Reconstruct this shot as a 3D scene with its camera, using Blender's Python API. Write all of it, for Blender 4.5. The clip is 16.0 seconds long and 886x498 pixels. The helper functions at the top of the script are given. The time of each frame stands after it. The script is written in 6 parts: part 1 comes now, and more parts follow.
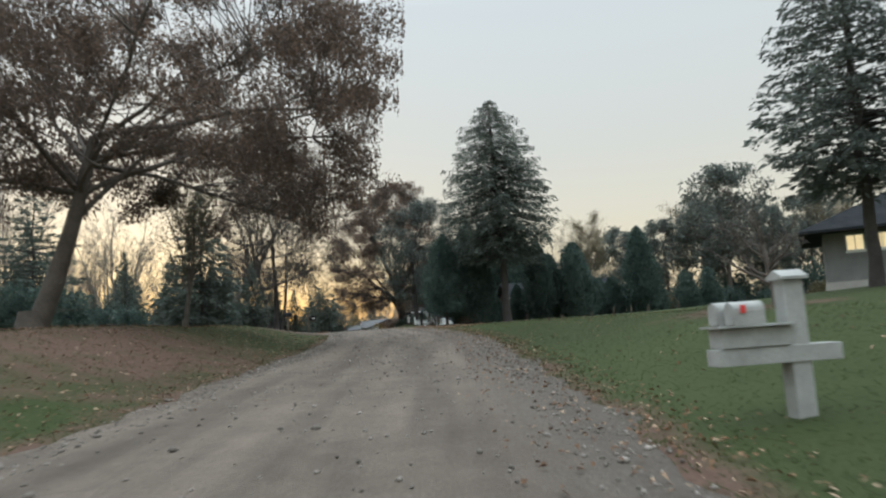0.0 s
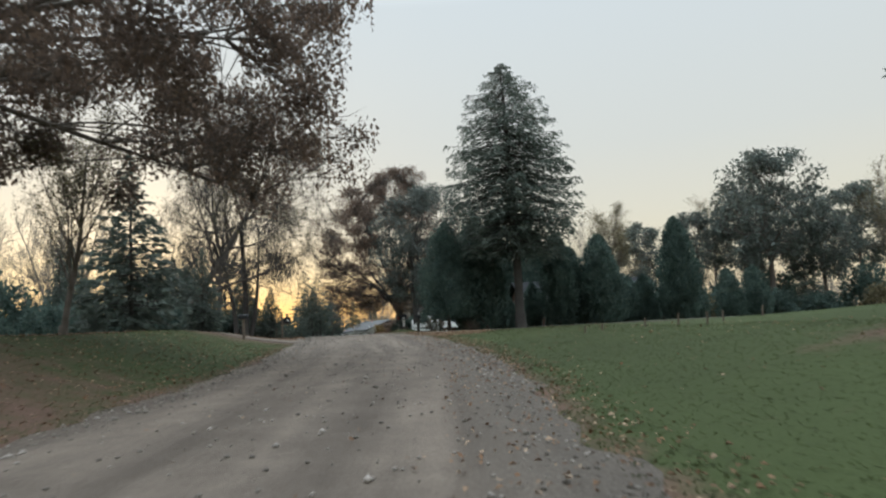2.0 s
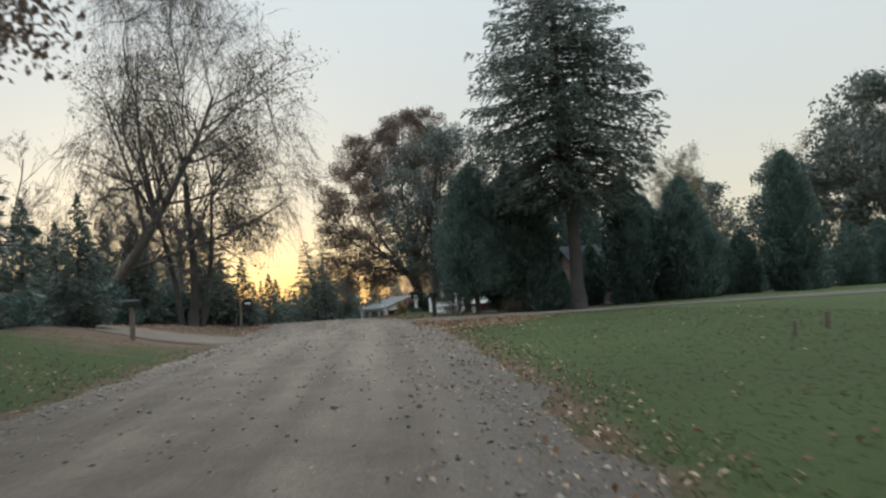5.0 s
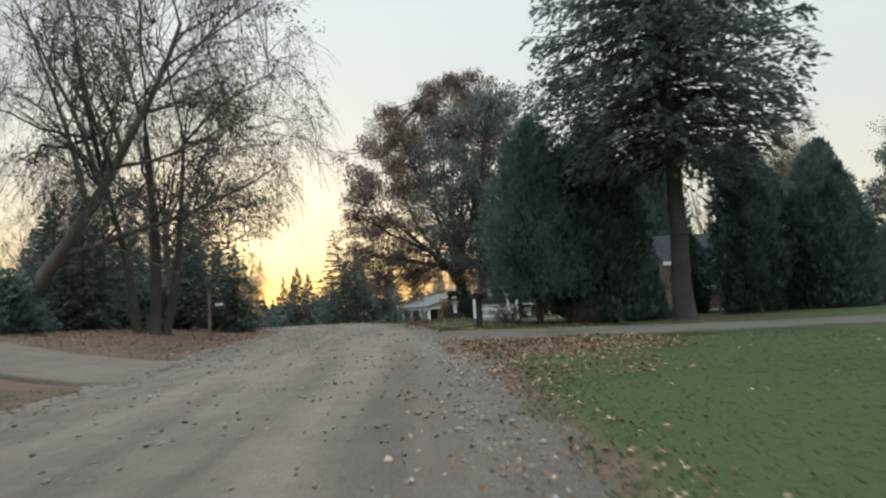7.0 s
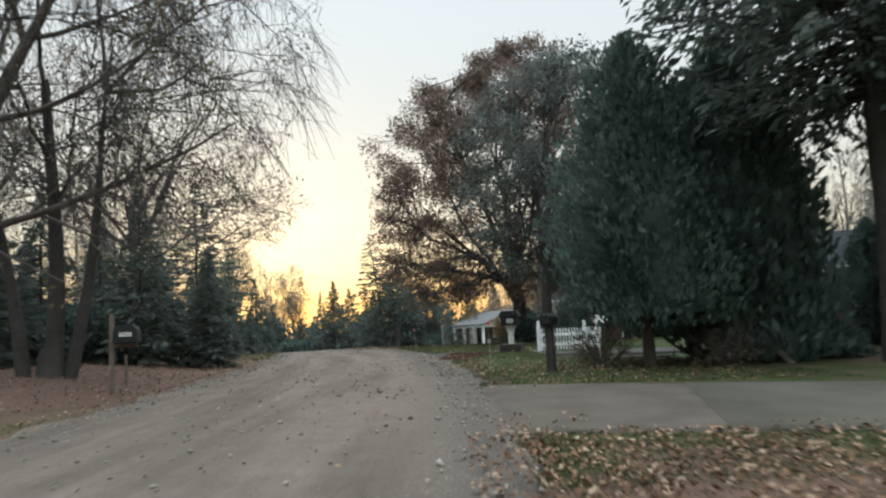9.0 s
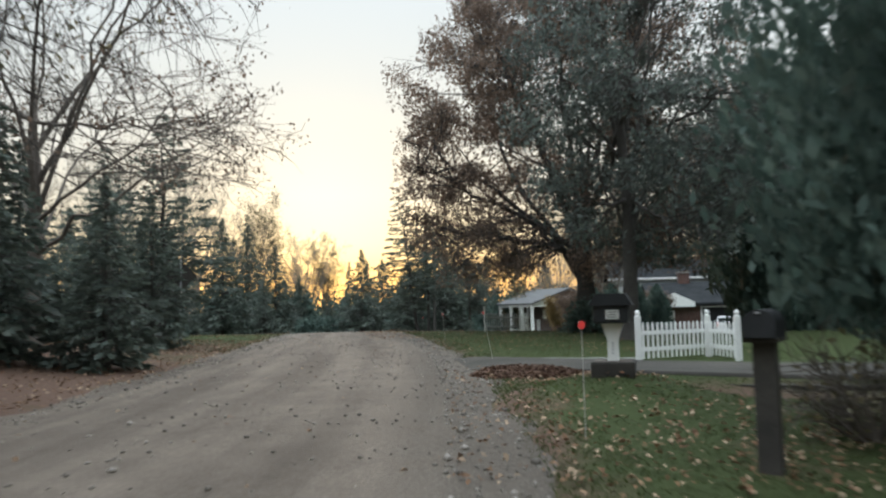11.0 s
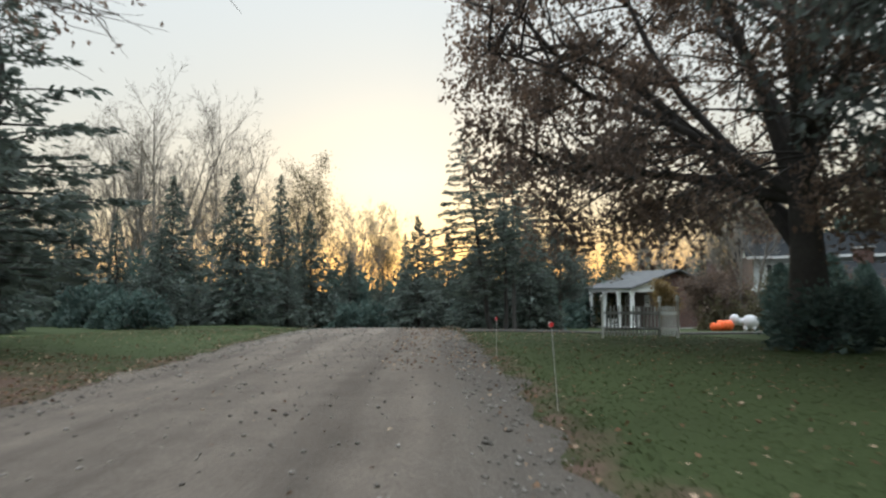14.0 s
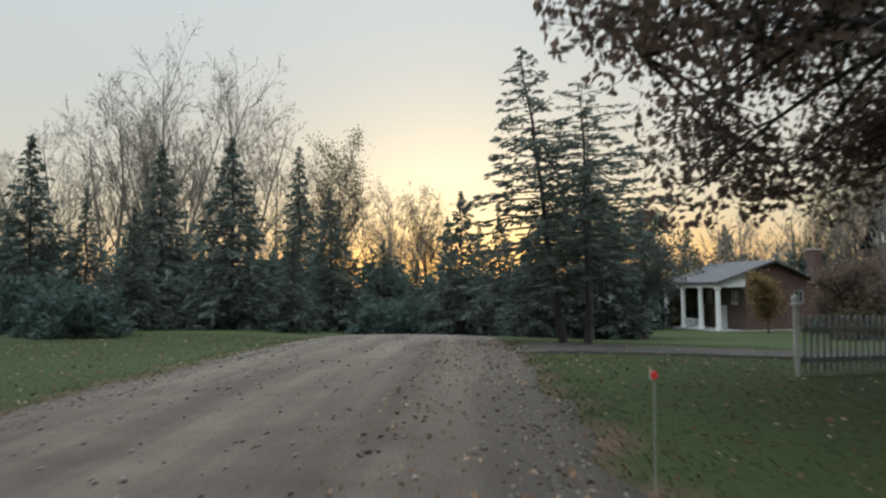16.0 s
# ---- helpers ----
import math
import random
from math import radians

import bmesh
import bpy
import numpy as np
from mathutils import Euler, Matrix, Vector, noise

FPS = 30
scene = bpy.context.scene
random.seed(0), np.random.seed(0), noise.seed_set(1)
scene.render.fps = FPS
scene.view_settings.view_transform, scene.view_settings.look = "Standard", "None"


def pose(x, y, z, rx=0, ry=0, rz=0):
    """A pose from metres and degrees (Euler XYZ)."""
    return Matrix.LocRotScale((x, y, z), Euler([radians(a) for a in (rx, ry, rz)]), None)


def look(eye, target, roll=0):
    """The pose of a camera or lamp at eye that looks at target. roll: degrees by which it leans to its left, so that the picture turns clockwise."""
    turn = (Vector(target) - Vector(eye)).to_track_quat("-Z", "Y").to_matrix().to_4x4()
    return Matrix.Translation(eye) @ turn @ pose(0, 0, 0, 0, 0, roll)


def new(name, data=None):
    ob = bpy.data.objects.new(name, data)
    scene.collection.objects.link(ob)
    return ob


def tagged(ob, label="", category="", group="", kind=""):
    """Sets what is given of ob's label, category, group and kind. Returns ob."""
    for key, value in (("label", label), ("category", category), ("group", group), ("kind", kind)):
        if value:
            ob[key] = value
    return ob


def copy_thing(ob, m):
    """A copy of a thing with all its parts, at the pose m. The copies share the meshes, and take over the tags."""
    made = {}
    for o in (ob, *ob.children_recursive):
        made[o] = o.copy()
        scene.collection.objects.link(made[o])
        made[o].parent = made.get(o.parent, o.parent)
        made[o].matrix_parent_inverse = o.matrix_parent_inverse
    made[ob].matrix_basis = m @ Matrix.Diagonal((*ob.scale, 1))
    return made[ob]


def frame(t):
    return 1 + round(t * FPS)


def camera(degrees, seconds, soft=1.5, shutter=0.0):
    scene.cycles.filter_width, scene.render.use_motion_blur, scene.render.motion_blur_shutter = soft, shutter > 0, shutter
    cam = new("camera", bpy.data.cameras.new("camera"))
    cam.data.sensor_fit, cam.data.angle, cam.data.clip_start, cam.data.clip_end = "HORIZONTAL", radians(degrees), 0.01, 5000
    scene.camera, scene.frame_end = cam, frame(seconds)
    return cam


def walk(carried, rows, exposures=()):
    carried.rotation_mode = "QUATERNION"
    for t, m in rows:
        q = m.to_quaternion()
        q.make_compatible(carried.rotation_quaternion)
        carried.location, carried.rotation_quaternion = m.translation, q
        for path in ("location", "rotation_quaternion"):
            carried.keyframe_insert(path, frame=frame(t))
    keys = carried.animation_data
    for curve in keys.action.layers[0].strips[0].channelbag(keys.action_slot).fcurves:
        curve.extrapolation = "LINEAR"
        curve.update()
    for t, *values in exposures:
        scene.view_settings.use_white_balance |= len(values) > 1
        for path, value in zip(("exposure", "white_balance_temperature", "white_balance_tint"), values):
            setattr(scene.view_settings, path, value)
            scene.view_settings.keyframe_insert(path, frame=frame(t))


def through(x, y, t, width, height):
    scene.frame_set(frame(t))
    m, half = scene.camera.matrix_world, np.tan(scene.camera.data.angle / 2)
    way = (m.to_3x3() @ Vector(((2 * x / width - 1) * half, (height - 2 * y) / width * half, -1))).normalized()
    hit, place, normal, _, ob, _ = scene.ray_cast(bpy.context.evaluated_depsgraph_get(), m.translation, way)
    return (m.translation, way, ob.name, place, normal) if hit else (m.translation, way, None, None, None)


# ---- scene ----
cam = camera(62.0, 16.0, soft=2.3, shutter=0.5)
EYE = 1.4
# seconds, x, y, road height under the car, then the three turns in degrees
PATH = [
    (0.0, 0.000, 0.000, 0.000, 96.55, 3.79, -5.93),
    (0.5, 0.394, 2.558, 0.112, 95.90, 3.55, -5.74),
    (1.0, 0.789, 5.116, 0.224, 95.45, 3.63, -5.82),
    (1.5, 1.178, 7.665, 0.333, 96.38, 3.40, -5.73),
    (2.0, 1.561, 10.197, 0.441, 96.60, 3.11, -5.35),
    (2.5, 1.916, 12.722, 0.545, 96.93, 3.17, -4.75),
    (3.0, 2.244, 15.235, 0.645, 96.18, 3.18, -4.45),
    (3.5, 2.541, 17.753, 0.740, 95.09, 3.59, -4.10),
    (4.0, 2.821, 20.274, 0.831, 94.62, 3.69, -4.04),
    (6.5, 3.772, 33.399, 1.278, 94.83, 3.77, 0.11),
    (7.0, 3.834, 35.982, 1.369, 94.69, 3.11, 0.78),
    (7.5, 3.880, 38.561, 1.461, 94.68, 3.23, 1.44),
    (8.0, 3.913, 41.141, 1.553, 93.98, 2.66, 1.64),
    (8.5, 3.929, 43.715, 1.645, 95.95, 2.03, 3.24),
    (9.0, 3.914, 46.285, 1.736, 96.11, 3.07, 5.18),
    (11.5, 2.831, 59.192, 2.051, 93.65, 1.21, 9.74),
    (12.0, 2.444, 61.760, 2.077, 93.20, 1.45, 10.88),
    (12.5, 2.023, 64.330, 2.099, 93.37, 1.77, 11.90),
    (13.0, 1.550, 66.912, 2.120, 93.66, 1.55, 12.72),
    (13.5, 1.011, 69.505, 2.136, 93.19, 1.02, 13.50),
    (14.0, 0.413, 72.101, 2.149, 93.10, 0.87, 14.62),
    (14.5, -0.225, 74.678, 2.155, 91.11, 0.62, 15.84),
    (15.0, -0.880, 77.222, 2.155, 91.95, 0.42, 16.72),
    (15.5, -1.531, 79.736, 2.152, 92.82, 0.71, 17.38),
    (16.0, -2.190, 82.235, 2.147, 92.74, 0.85, 18.57),
]
walk(cam, [(t, pose(x, y, EYE + z, rx, ry, rz)) for t, x, y, z, rx, ry, rz in PATH],
     exposures=[(0.0, 0.66), (4.0, 0.66), (6.5, 0.80), (9.0, 0.89), (12.0, 0.91), (14.0, 0.82), (16.0, 0.52)])

# ---- world, sun ----
SUN_AZ = radians(-18.0)          # from +y towards +x
SUN_EL = radians(3.5)
world = bpy.data.worlds.new("dawn")
scene.world = world
world.use_nodes = True
wn = world.node_tree.nodes
wl = world.node_tree.links
sky = wn.new("ShaderNodeTexSky")
sky.sky_type = "NISHITA"
sky.sun_disc = False
sky.sun_elevation = SUN_EL
sky.sun_rotation = SUN_AZ
sky.altitude = 200
sky.air_density, sky.dust_density, sky.ozone_density = 1.0, 1.5, 1.0
# a high thin veil over the dawn sky, brightest overhead where unseen fill light is added, with a hazy aureole round the
# sun and an orange band below it
SUN_DIR = Vector((math.sin(SUN_AZ) * math.cos(SUN_EL), math.cos(SUN_AZ) * math.cos(SUN_EL), math.sin(SUN_EL)))

def wmath(op, a, b):
    n = wn.new("ShaderNodeMath")
    n.operation = op
    for key, v in enumerate((a, b)):
        if isinstance(v, (int, float)):
            n.inputs[key].default_value = v
        else:
            wl.new(v, n.inputs[key])
    return n.outputs[0]

def wvec(op, a, b):
    n = wn.new("ShaderNodeVectorMath")
    n.operation = op
    for key, v in enumerate((a, b)):
        if isinstance(v, (tuple, Vector)):
            n.inputs[key].default_value = v
        else:
            wl.new(v, n.inputs[key])
    return n

veil = wn.new("ShaderNodeValToRGB")
sep, tcw = wn.new("ShaderNodeSeparateXYZ"), wn.new("ShaderNodeTexCoord")
wl.new(tcw.outputs["Generated"], sep.inputs[0])
wl.new(sep.outputs["Z"], veil.inputs[0])
# the top two stops lie out of view, raised to fill the trees
VEIL = [(0.0, (0.46, 0.375, 0.25)), (0.10, (0.455, 0.425, 0.335)), (0.24, (0.405, 0.42, 0.40)), (0.42, (0.40, 0.44, 0.455)), (0.65, (1.10, 1.25, 1.36)), (1.0, (1.95, 2.22, 2.44))]
while len(veil.color_ramp.elements) < len(VEIL):
    veil.color_ramp.elements.new(0.5)
for e_, (p_, c_) in zip(veil.color_ramp.elements, VEIL):
    e_.position, e_.color = p_, (*c_, 1)
toward = wmath("MAXIMUM", wvec("DOT_PRODUCT", tcw.outputs["Generated"], SUN_DIR).outputs["Value"], 0.0)
low = wn.new("ShaderNodeMapRange")
low.interpolation_type = "SMOOTHSTEP"
low.inputs[1].default_value, low.inputs[2].default_value, low.inputs[3].default_value, low.inputs[4].default_value = 0.05, 0.45, 1.0, 0.0
wl.new(sep.outputs["Z"], low.inputs[0])
warm = wn.new("ShaderNodeMix")
warm.data_type = "RGBA"
wl.new(wmath("MULTIPLY", low.outputs[0], wmath("POWER", toward, 6.0)), warm.inputs[0])
wl.new(veil.outputs[0], warm.inputs[6])
band = wn.new("ShaderNodeValToRGB")
wl.new(sep.outputs["Z"], band.inputs[0])
BAND = [(0.0, (0.56, 0.26, 0.085)), (0.035, (0.57, 0.31, 0.105)), (0.085, (0.455, 0.365, 0.24)), (0.15, (0.393, 0.372, 0.322)), (0.28, (0.365, 0.372, 0.352)), (0.45, (0.385, 0.41, 0.415))]
while len(band.color_ramp.elements) < len(BAND):
    band.color_ramp.elements.new(0.5)
for e_, (p_, c_) in zip(band.color_ramp.elements, BAND):
    e_.position, e_.color = p_, (*c_, 1)
wl.new(band.outputs[0], warm.inputs[7])
glow = wvec("MULTIPLY", sky.outputs[0], (0.013, 0.0155, 0.020))
halo = wn.new("ShaderNodeVectorMath")
halo.operation = "SCALE"
halo.inputs[0].default_value = (0.16, 0.132, 0.09)
wl.new(wmath("ADD", wmath("POWER", toward, 110.0), wmath("MULTIPLY", wmath("POWER", toward, 20.0), 0.12)), halo.inputs["Scale"])
both = wvec("ADD", wvec("ADD", glow.outputs[0], warm.outputs[2]).outputs[0], halo.outputs[0])
wl.new(both.outputs[0], wn["Background"].inputs["Color"])
wn["Background"].inputs["Strength"].default_value = 1.0
sun = new("sun", bpy.data.lights.new("sun", "SUN"))
sun.data.energy, sun.data.angle, sun.data.color = 0.75, radians(10), (1.0, 0.72, 0.42)
sun.matrix_world = look((0, 0, 60), (-math.sin(SUN_AZ) * 100, -math.cos(SUN_AZ) * 100, 55))

# ---- materials ----
def nodes_of(name):
    m = bpy.data.materials.new(name)
    m.use_nodes = True
    nt = m.node_tree
    return m, nt, nt.nodes["Principled BSDF"]

def ramp_of(nt, stops):
    r = nt.nodes.new("ShaderNodeValToRGB")
    el = r.color_ramp.elements
    while len(el) < len(stops):
        el.new(0.5)
    for e, (p, c) in zip(el, stops):
        e.position, e.color = p, (*c, 1)
    return r

def noise_of(nt, scale, detail=6.0, rough=0.6, vec=None):
    n = nt.nodes.new("ShaderNodeTexNoise")
    n.inputs["Scale"].default_value, n.inputs["Detail"].default_value, n.inputs["Roughness"].default_value = scale, detail, rough
    if vec is None:
        vec = nt.nodes.new("ShaderNodeTexCoord").outputs["Object"]
    nt.links.new(vec, n.inputs["Vector"])
    return n

def mix_of(nt, fac, a, b, mode="MIX"):
    x = nt.nodes.new("ShaderNodeMix")
    x.data_type, x.blend_type = "RGBA", mode
    for key, v in ((0, fac), (6, a), (7, b)):
        if isinstance(v, (int, float)):
            x.inputs[key].default_value = v
        elif isinstance(v, tuple):
            x.inputs[key].default_value = (*v, 1)
        else:
            nt.links.new(v, x.inputs[key])
    return x.outputs[2]

def bump_of(nt, bsdf, height, strength=0.4, dist=0.02):
    b = nt.nodes.new("ShaderNodeBump")
    b.inputs["Strength"].default_value, b.inputs["Distance"].default_value = strength, dist
    nt.links.new(height, b.inputs["Height"])
    nt.links.new(b.outputs[0], bsdf.inputs["Normal"])

def plain(name, a, b, scale=3.0, rough=0.7, metal=0.0, bump=0.2, fine=40.0, spec=0.3):
    """Two-tone surface with broad stains and a fine grain."""
    m, nt, bs = nodes_of(name)
    broad, grain = noise_of(nt, scale), noise_of(nt, fine, 4)
    r = ramp_of(nt, [(0.3, a), (0.7, b)])
    nt.links.new(broad.outputs[0], r.inputs[0])
    dark = tuple(0.6 * c for c in a)
    g = nt.nodes.new("ShaderNodeMapRange")
    g.inputs[1].default_value, g.inputs[2].default_value, g.inputs[4].default_value = 0.45, 0.8, 0.5
    nt.links.new(grain.outputs[0], g.inputs[0])
    nt.links.new(mix_of(nt, g.outputs[0], r.outputs[0], dark), bs.inputs["Base Color"])
    bs.inputs["Roughness"].default_value, bs.inputs["Metallic"].default_value = rough, metal
    bs.inputs["Specular IOR Level"].default_value = spec
    bump_of(nt, bs, grain.outputs[0], bump, 0.01)
    return m

def foliage(name, a, b, c, through=0.25, rough=0.62, gloss=0.45):
    """Leaves: each one has its own tone; some light passes through."""
    m, nt, bs = nodes_of(name)
    geo = nt.nodes.new("ShaderNodeNewGeometry")
    r = ramp_of(nt, [(0.0, a), (0.55, b), (1.0, c)])
    nt.links.new(geo.outputs["Random Per Island"], r.inputs[0])
    broad = noise_of(nt, 0.5, 2)
    g = nt.nodes.new("ShaderNodeMapRange")
    g.inputs[1].default_value, g.inputs[2].default_value, g.inputs[3].default_value, g.inputs[4].default_value = 0.3, 0.7, 0.65, 1.25
    nt.links.new(broad.outputs[0], g.inputs[0])
    col = mix_of(nt, 1.0, r.outputs[0], g.outputs[0], "MULTIPLY")
    nt.links.new(col, bs.inputs["Base Color"])
    bs.inputs["Roughness"].default_value = rough
    bs.inputs["Specular IOR Level"].default_value = gloss
    tr = nt.nodes.new("ShaderNodeBsdfTranslucent")
    nt.links.new(col, tr.inputs["Color"])
    mx = nt.nodes.new("ShaderNodeMixShader")
    mx.inputs[0].default_value = through
    nt.links.new(bs.outputs[0], mx.inputs[1])
    nt.links.new(tr.outputs[0], mx.inputs[2])
    nt.links.new(mx.outputs[0], nt.nodes["Material Output"].inputs[0])
    return m

def ground_mat():
    m, nt, bs = nodes_of("lawn_ground")
    tc = nt.nodes.new("ShaderNodeTexCoord").outputs["Object"]
    big, mid, fine = noise_of(nt, 0.07, 3, 0.6, tc), noise_of(nt, 0.9, 5, 0.65, tc), noise_of(nt, 22, 5, 0.7, tc)
    grass = ramp_of(nt, [(0.25, (0.028, 0.039, 0.0135)), (0.5, (0.038, 0.051, 0.0185)), (0.8, (0.054, 0.064, 0.026))])
    nt.links.new(fine.outputs[0], grass.inputs[0])
    soil = ramp_of(nt, [(0.3, (0.072, 0.045, 0.033)), (0.6, (0.118, 0.075, 0.056)), (0.8, (0.168, 0.112, 0.084))])
    nt.links.new(fine.outputs[0], soil.inputs[0])
    att = nt.nodes.new("ShaderNodeAttribute")
    att.attribute_name = "litter"
    add = nt.nodes.new("ShaderNodeMath")
    add.operation = "MULTIPLY_ADD"
    nt.links.new(mid.outputs[0], add.inputs[0])
    add.inputs[1].default_value = 1.1
    nt.links.new(att.outputs["Fac"], add.inputs[2])
    sharp = nt.nodes.new("ShaderNodeMapRange")
    sharp.inputs[1].default_value, sharp.inputs[2].default_value = 0.85, 1.25
    nt.links.new(add.outputs[0], sharp.inputs[0])
    tone = nt.nodes.new("ShaderNodeMapRange")
    tone.inputs[1].default_value, tone.inputs[2].default_value, tone.inputs[3].default_value, tone.inputs[4].default_value = 0.3, 0.7, 0.75, 1.2
    nt.links.new(big.outputs[0], tone.inputs[0])
    col = mix_of(nt, sharp.outputs[0], grass.outputs[0], soil.outputs[0])
    nt.links.new(mix_of(nt, 1.0, col, tone.outputs[0], "MULTIPLY"), bs.inputs["Base Color"])
    bs.inputs["Roughness"].default_value = 0.9
    bs.inputs["Specular IOR Level"].default_value = 0.1
    bump_of(nt, bs, fine.outputs[0], 0.45, 0.04)
    return m

def gravel_mat():
    m, nt, bs = nodes_of("gravel")
    uv = nt.nodes.new("ShaderNodeUVMap").outputs[0]
    tc = nt.nodes.new("ShaderNodeTexCoord").outputs["Object"]
    sc = nt.nodes.new("ShaderNodeVectorMath")
    sc.operation = "MULTIPLY"
    sc.inputs[1].default_value = (1.0, 0.06, 1.0)
    nt.links.new(uv, sc.inputs[0])
    tracks = noise_of(nt, 1.3, 3, 0.5, sc.outputs[0])
    mid, fine, tiny = noise_of(nt, 1.2, 5, 0.6, tc), noise_of(nt, 30, 6, 0.75, tc), noise_of(nt, 110, 3, 0.6, tc)
    r = ramp_of(nt, [(0.25, (0.081, 0.065, 0.052)), (0.5, (0.137, 0.111, 0.090)), (0.78, (0.207, 0.174, 0.143))])
    nt.links.new(fine.outputs[0], r.inputs[0])
    t = nt.nodes.new("ShaderNodeMapRange")
    t.inputs[1].default_value, t.inputs[2].default_value, t.inputs[3].default_value, t.inputs[4].default_value = 0.35, 0.65, 0.72, 1.22
    nt.links.new(tracks.outputs[0], t.inputs[0])
    c = mix_of(nt, 1.0, r.outputs[0], t.outputs[0], "MULTIPLY")
    w = nt.nodes.new("ShaderNodeMapRange")
    w.inputs[1].default_value, w.inputs[2].default_value, w.inputs[3].default_value, w.inputs[4].default_value = 0.35, 0.7, 0.85, 1.12
    nt.links.new(mid.outputs[0], w.inputs[0])
    c = mix_of(nt, 1.0, c, w.outputs[0], "MULTIPLY")
    sx = nt.nodes.new("ShaderNodeSeparateXYZ")
    nt.links.new(uv, sx.inputs[0])
    ma = nt.nodes.new("ShaderNodeMath")
    ma.operation = "MULTIPLY_ADD"
    nt.links.new(mid.outputs[0], ma.inputs[0])
    ma.inputs[1].default_value = 1.6
    nt.links.new(sx.outputs[0], ma.inputs[2])
    loose = nt.nodes.new("ShaderNodeMapRange")
    loose.inputs[1].default_value, loose.inputs[2].default_value, loose.inputs[4].default_value = 2.7, 3.5, 0.75
    nt.links.new(ma.outputs[0], loose.inputs[0])
    coarse = ramp_of(nt, [(0.3, (0.045, 0.038, 0.032)), (0.55, (0.10, 0.086, 0.072)), (0.75, (0.24, 0.205, 0.17))])
    nt.links.new(fine.outputs[0], coarse.inputs[0])
    c = mix_of(nt, loose.outputs[0], c, coarse.outputs[0])
    nt.links.new(c, bs.inputs["Base Color"])
    bs.inputs["Roughness"].default_value = 0.92
    bs.inputs["Specular IOR Level"].default_value = 0.15
    h = mix_of(nt, 0.5, fine.outputs[0], tiny.outputs[0])
    bump_of(nt, bs, h, 0.9, 0.03)
    return m

def brick_mat():
    m, nt, bs = nodes_of("red_brick")
    tc = nt.nodes.new("ShaderNodeTexCoord").outputs["Object"]
    mp = nt.nodes.new("ShaderNodeMapping")
    mp.inputs["Rotation"].default_value = (radians(90), 0, 0)
    nt.links.new(tc, mp.inputs[0])
    b = nt.nodes.new("ShaderNodeTexBrick")
    b.inputs["Color1"].default_value = (0.074, 0.031, 0.024, 1)
    b.inputs["Color2"].default_value = (0.108, 0.047, 0.036, 1)
    b.inputs["Mortar"].default_value = (0.12, 0.105, 0.094, 1)
    b.inputs["Scale"].default_value = 1.0
    b.inputs["Brick Width"].default_value, b.inputs["Row Height"].default_value, b.inputs["Mortar Size"].default_value = 0.215, 0.075, 0.008
    nt.links.new(mp.outputs[0], b.inputs["Vector"])
    n = noise_of(nt, 0.8, 4, 0.6, tc)
    t = nt.nodes.new("ShaderNodeMapRange")
    t.inputs[1].default_value, t.inputs[2].default_value, t.inputs[3].default_value, t.inputs[4].default_value = 0.3, 0.7, 0.75, 1.2
    nt.links.new(n.outputs[0], t.inputs[0])
    nt.links.new(mix_of(nt, 1.0, b.outputs[0], t.outputs[0], "MULTIPLY"), bs.inputs["Base Color"])
    bs.inputs["Roughness"].default_value = 0.9
    bump_of(nt, bs, b.outputs["Fac"], -0.5, 0.01)
    return m

GROUND, GRAVEL, BRICK = ground_mat(), gravel_mat(), brick_mat()
BARK = plain("bark", (0.075, 0.063, 0.054), (0.14, 0.12, 0.104), 1.5, 0.95, 0, 1.0, 11)
BARK_DARK = plain("dark_spruce_bark", (0.042, 0.038, 0.035), (0.075, 0.069, 0.064), 1.5, 0.95, 0, 1.0, 11)
BARK_GREY = plain("grey_bark", (0.16, 0.14, 0.12), (0.26, 0.235, 0.205), 2.0, 0.95, 0, 0.9, 16)
SPRUCE = foliage("spruce_needles", (0.068, 0.088, 0.074), (0.092, 0.116, 0.096), (0.122, 0.144, 0.118), 0.5)
# grey-green needles, toned paler so the colour stands in for haze
BLUE_SPRUCE = foliage("hazed_pine_needles", (0.080, 0.098, 0.088), (0.106, 0.127, 0.112), (0.138, 0.160, 0.140), 0.5)
CEDAR = foliage("cedar_foliage", (0.057, 0.090, 0.077), (0.077, 0.116, 0.098), (0.104, 0.140, 0.117), 0.5, 0.7, 0.3)
OAK = foliage("russet_oak_leaves", (0.116, 0.085, 0.068), (0.158, 0.114, 0.089), (0.216, 0.151, 0.113), 0.58)
OLIVE = foliage("olive_leaves", (0.085, 0.078, 0.042), (0.13, 0.112, 0.060), (0.18, 0.145, 0.08), 0.4)
YELLOWING = foliage("yellowing_leaves", (0.15, 0.095, 0.034), (0.22, 0.145, 0.055), (0.30, 0.21, 0.088), 0.4)
LITTER = foliage("fallen_leaves", (0.09, 0.045, 0.024), (0.17, 0.095, 0.052), (0.36, 0.265, 0.185), 0.1, 0.8, 0.2)
HEAP = foliage("heaped_leaves", (0.070, 0.038, 0.027), (0.118, 0.068, 0.048), (0.19, 0.12, 0.085), 0.1, 0.8, 0.2)
GRASS = foliage("grass_blades", (0.046, 0.060, 0.022), (0.057, 0.072, 0.027), (0.078, 0.086, 0.037), 0.6, 0.6, 0.2)
STONE = foliage("road_stones", (0.10, 0.088, 0.074), (0.18, 0.16, 0.138), (0.30, 0.27, 0.24), 0.0, 0.9, 0.2)
WHITE = plain("white_paint", (0.72, 0.72, 0.70), (0.82, 0.82, 0.80), 2.0, 0.55, 0, 0.1, 60, 0.4)
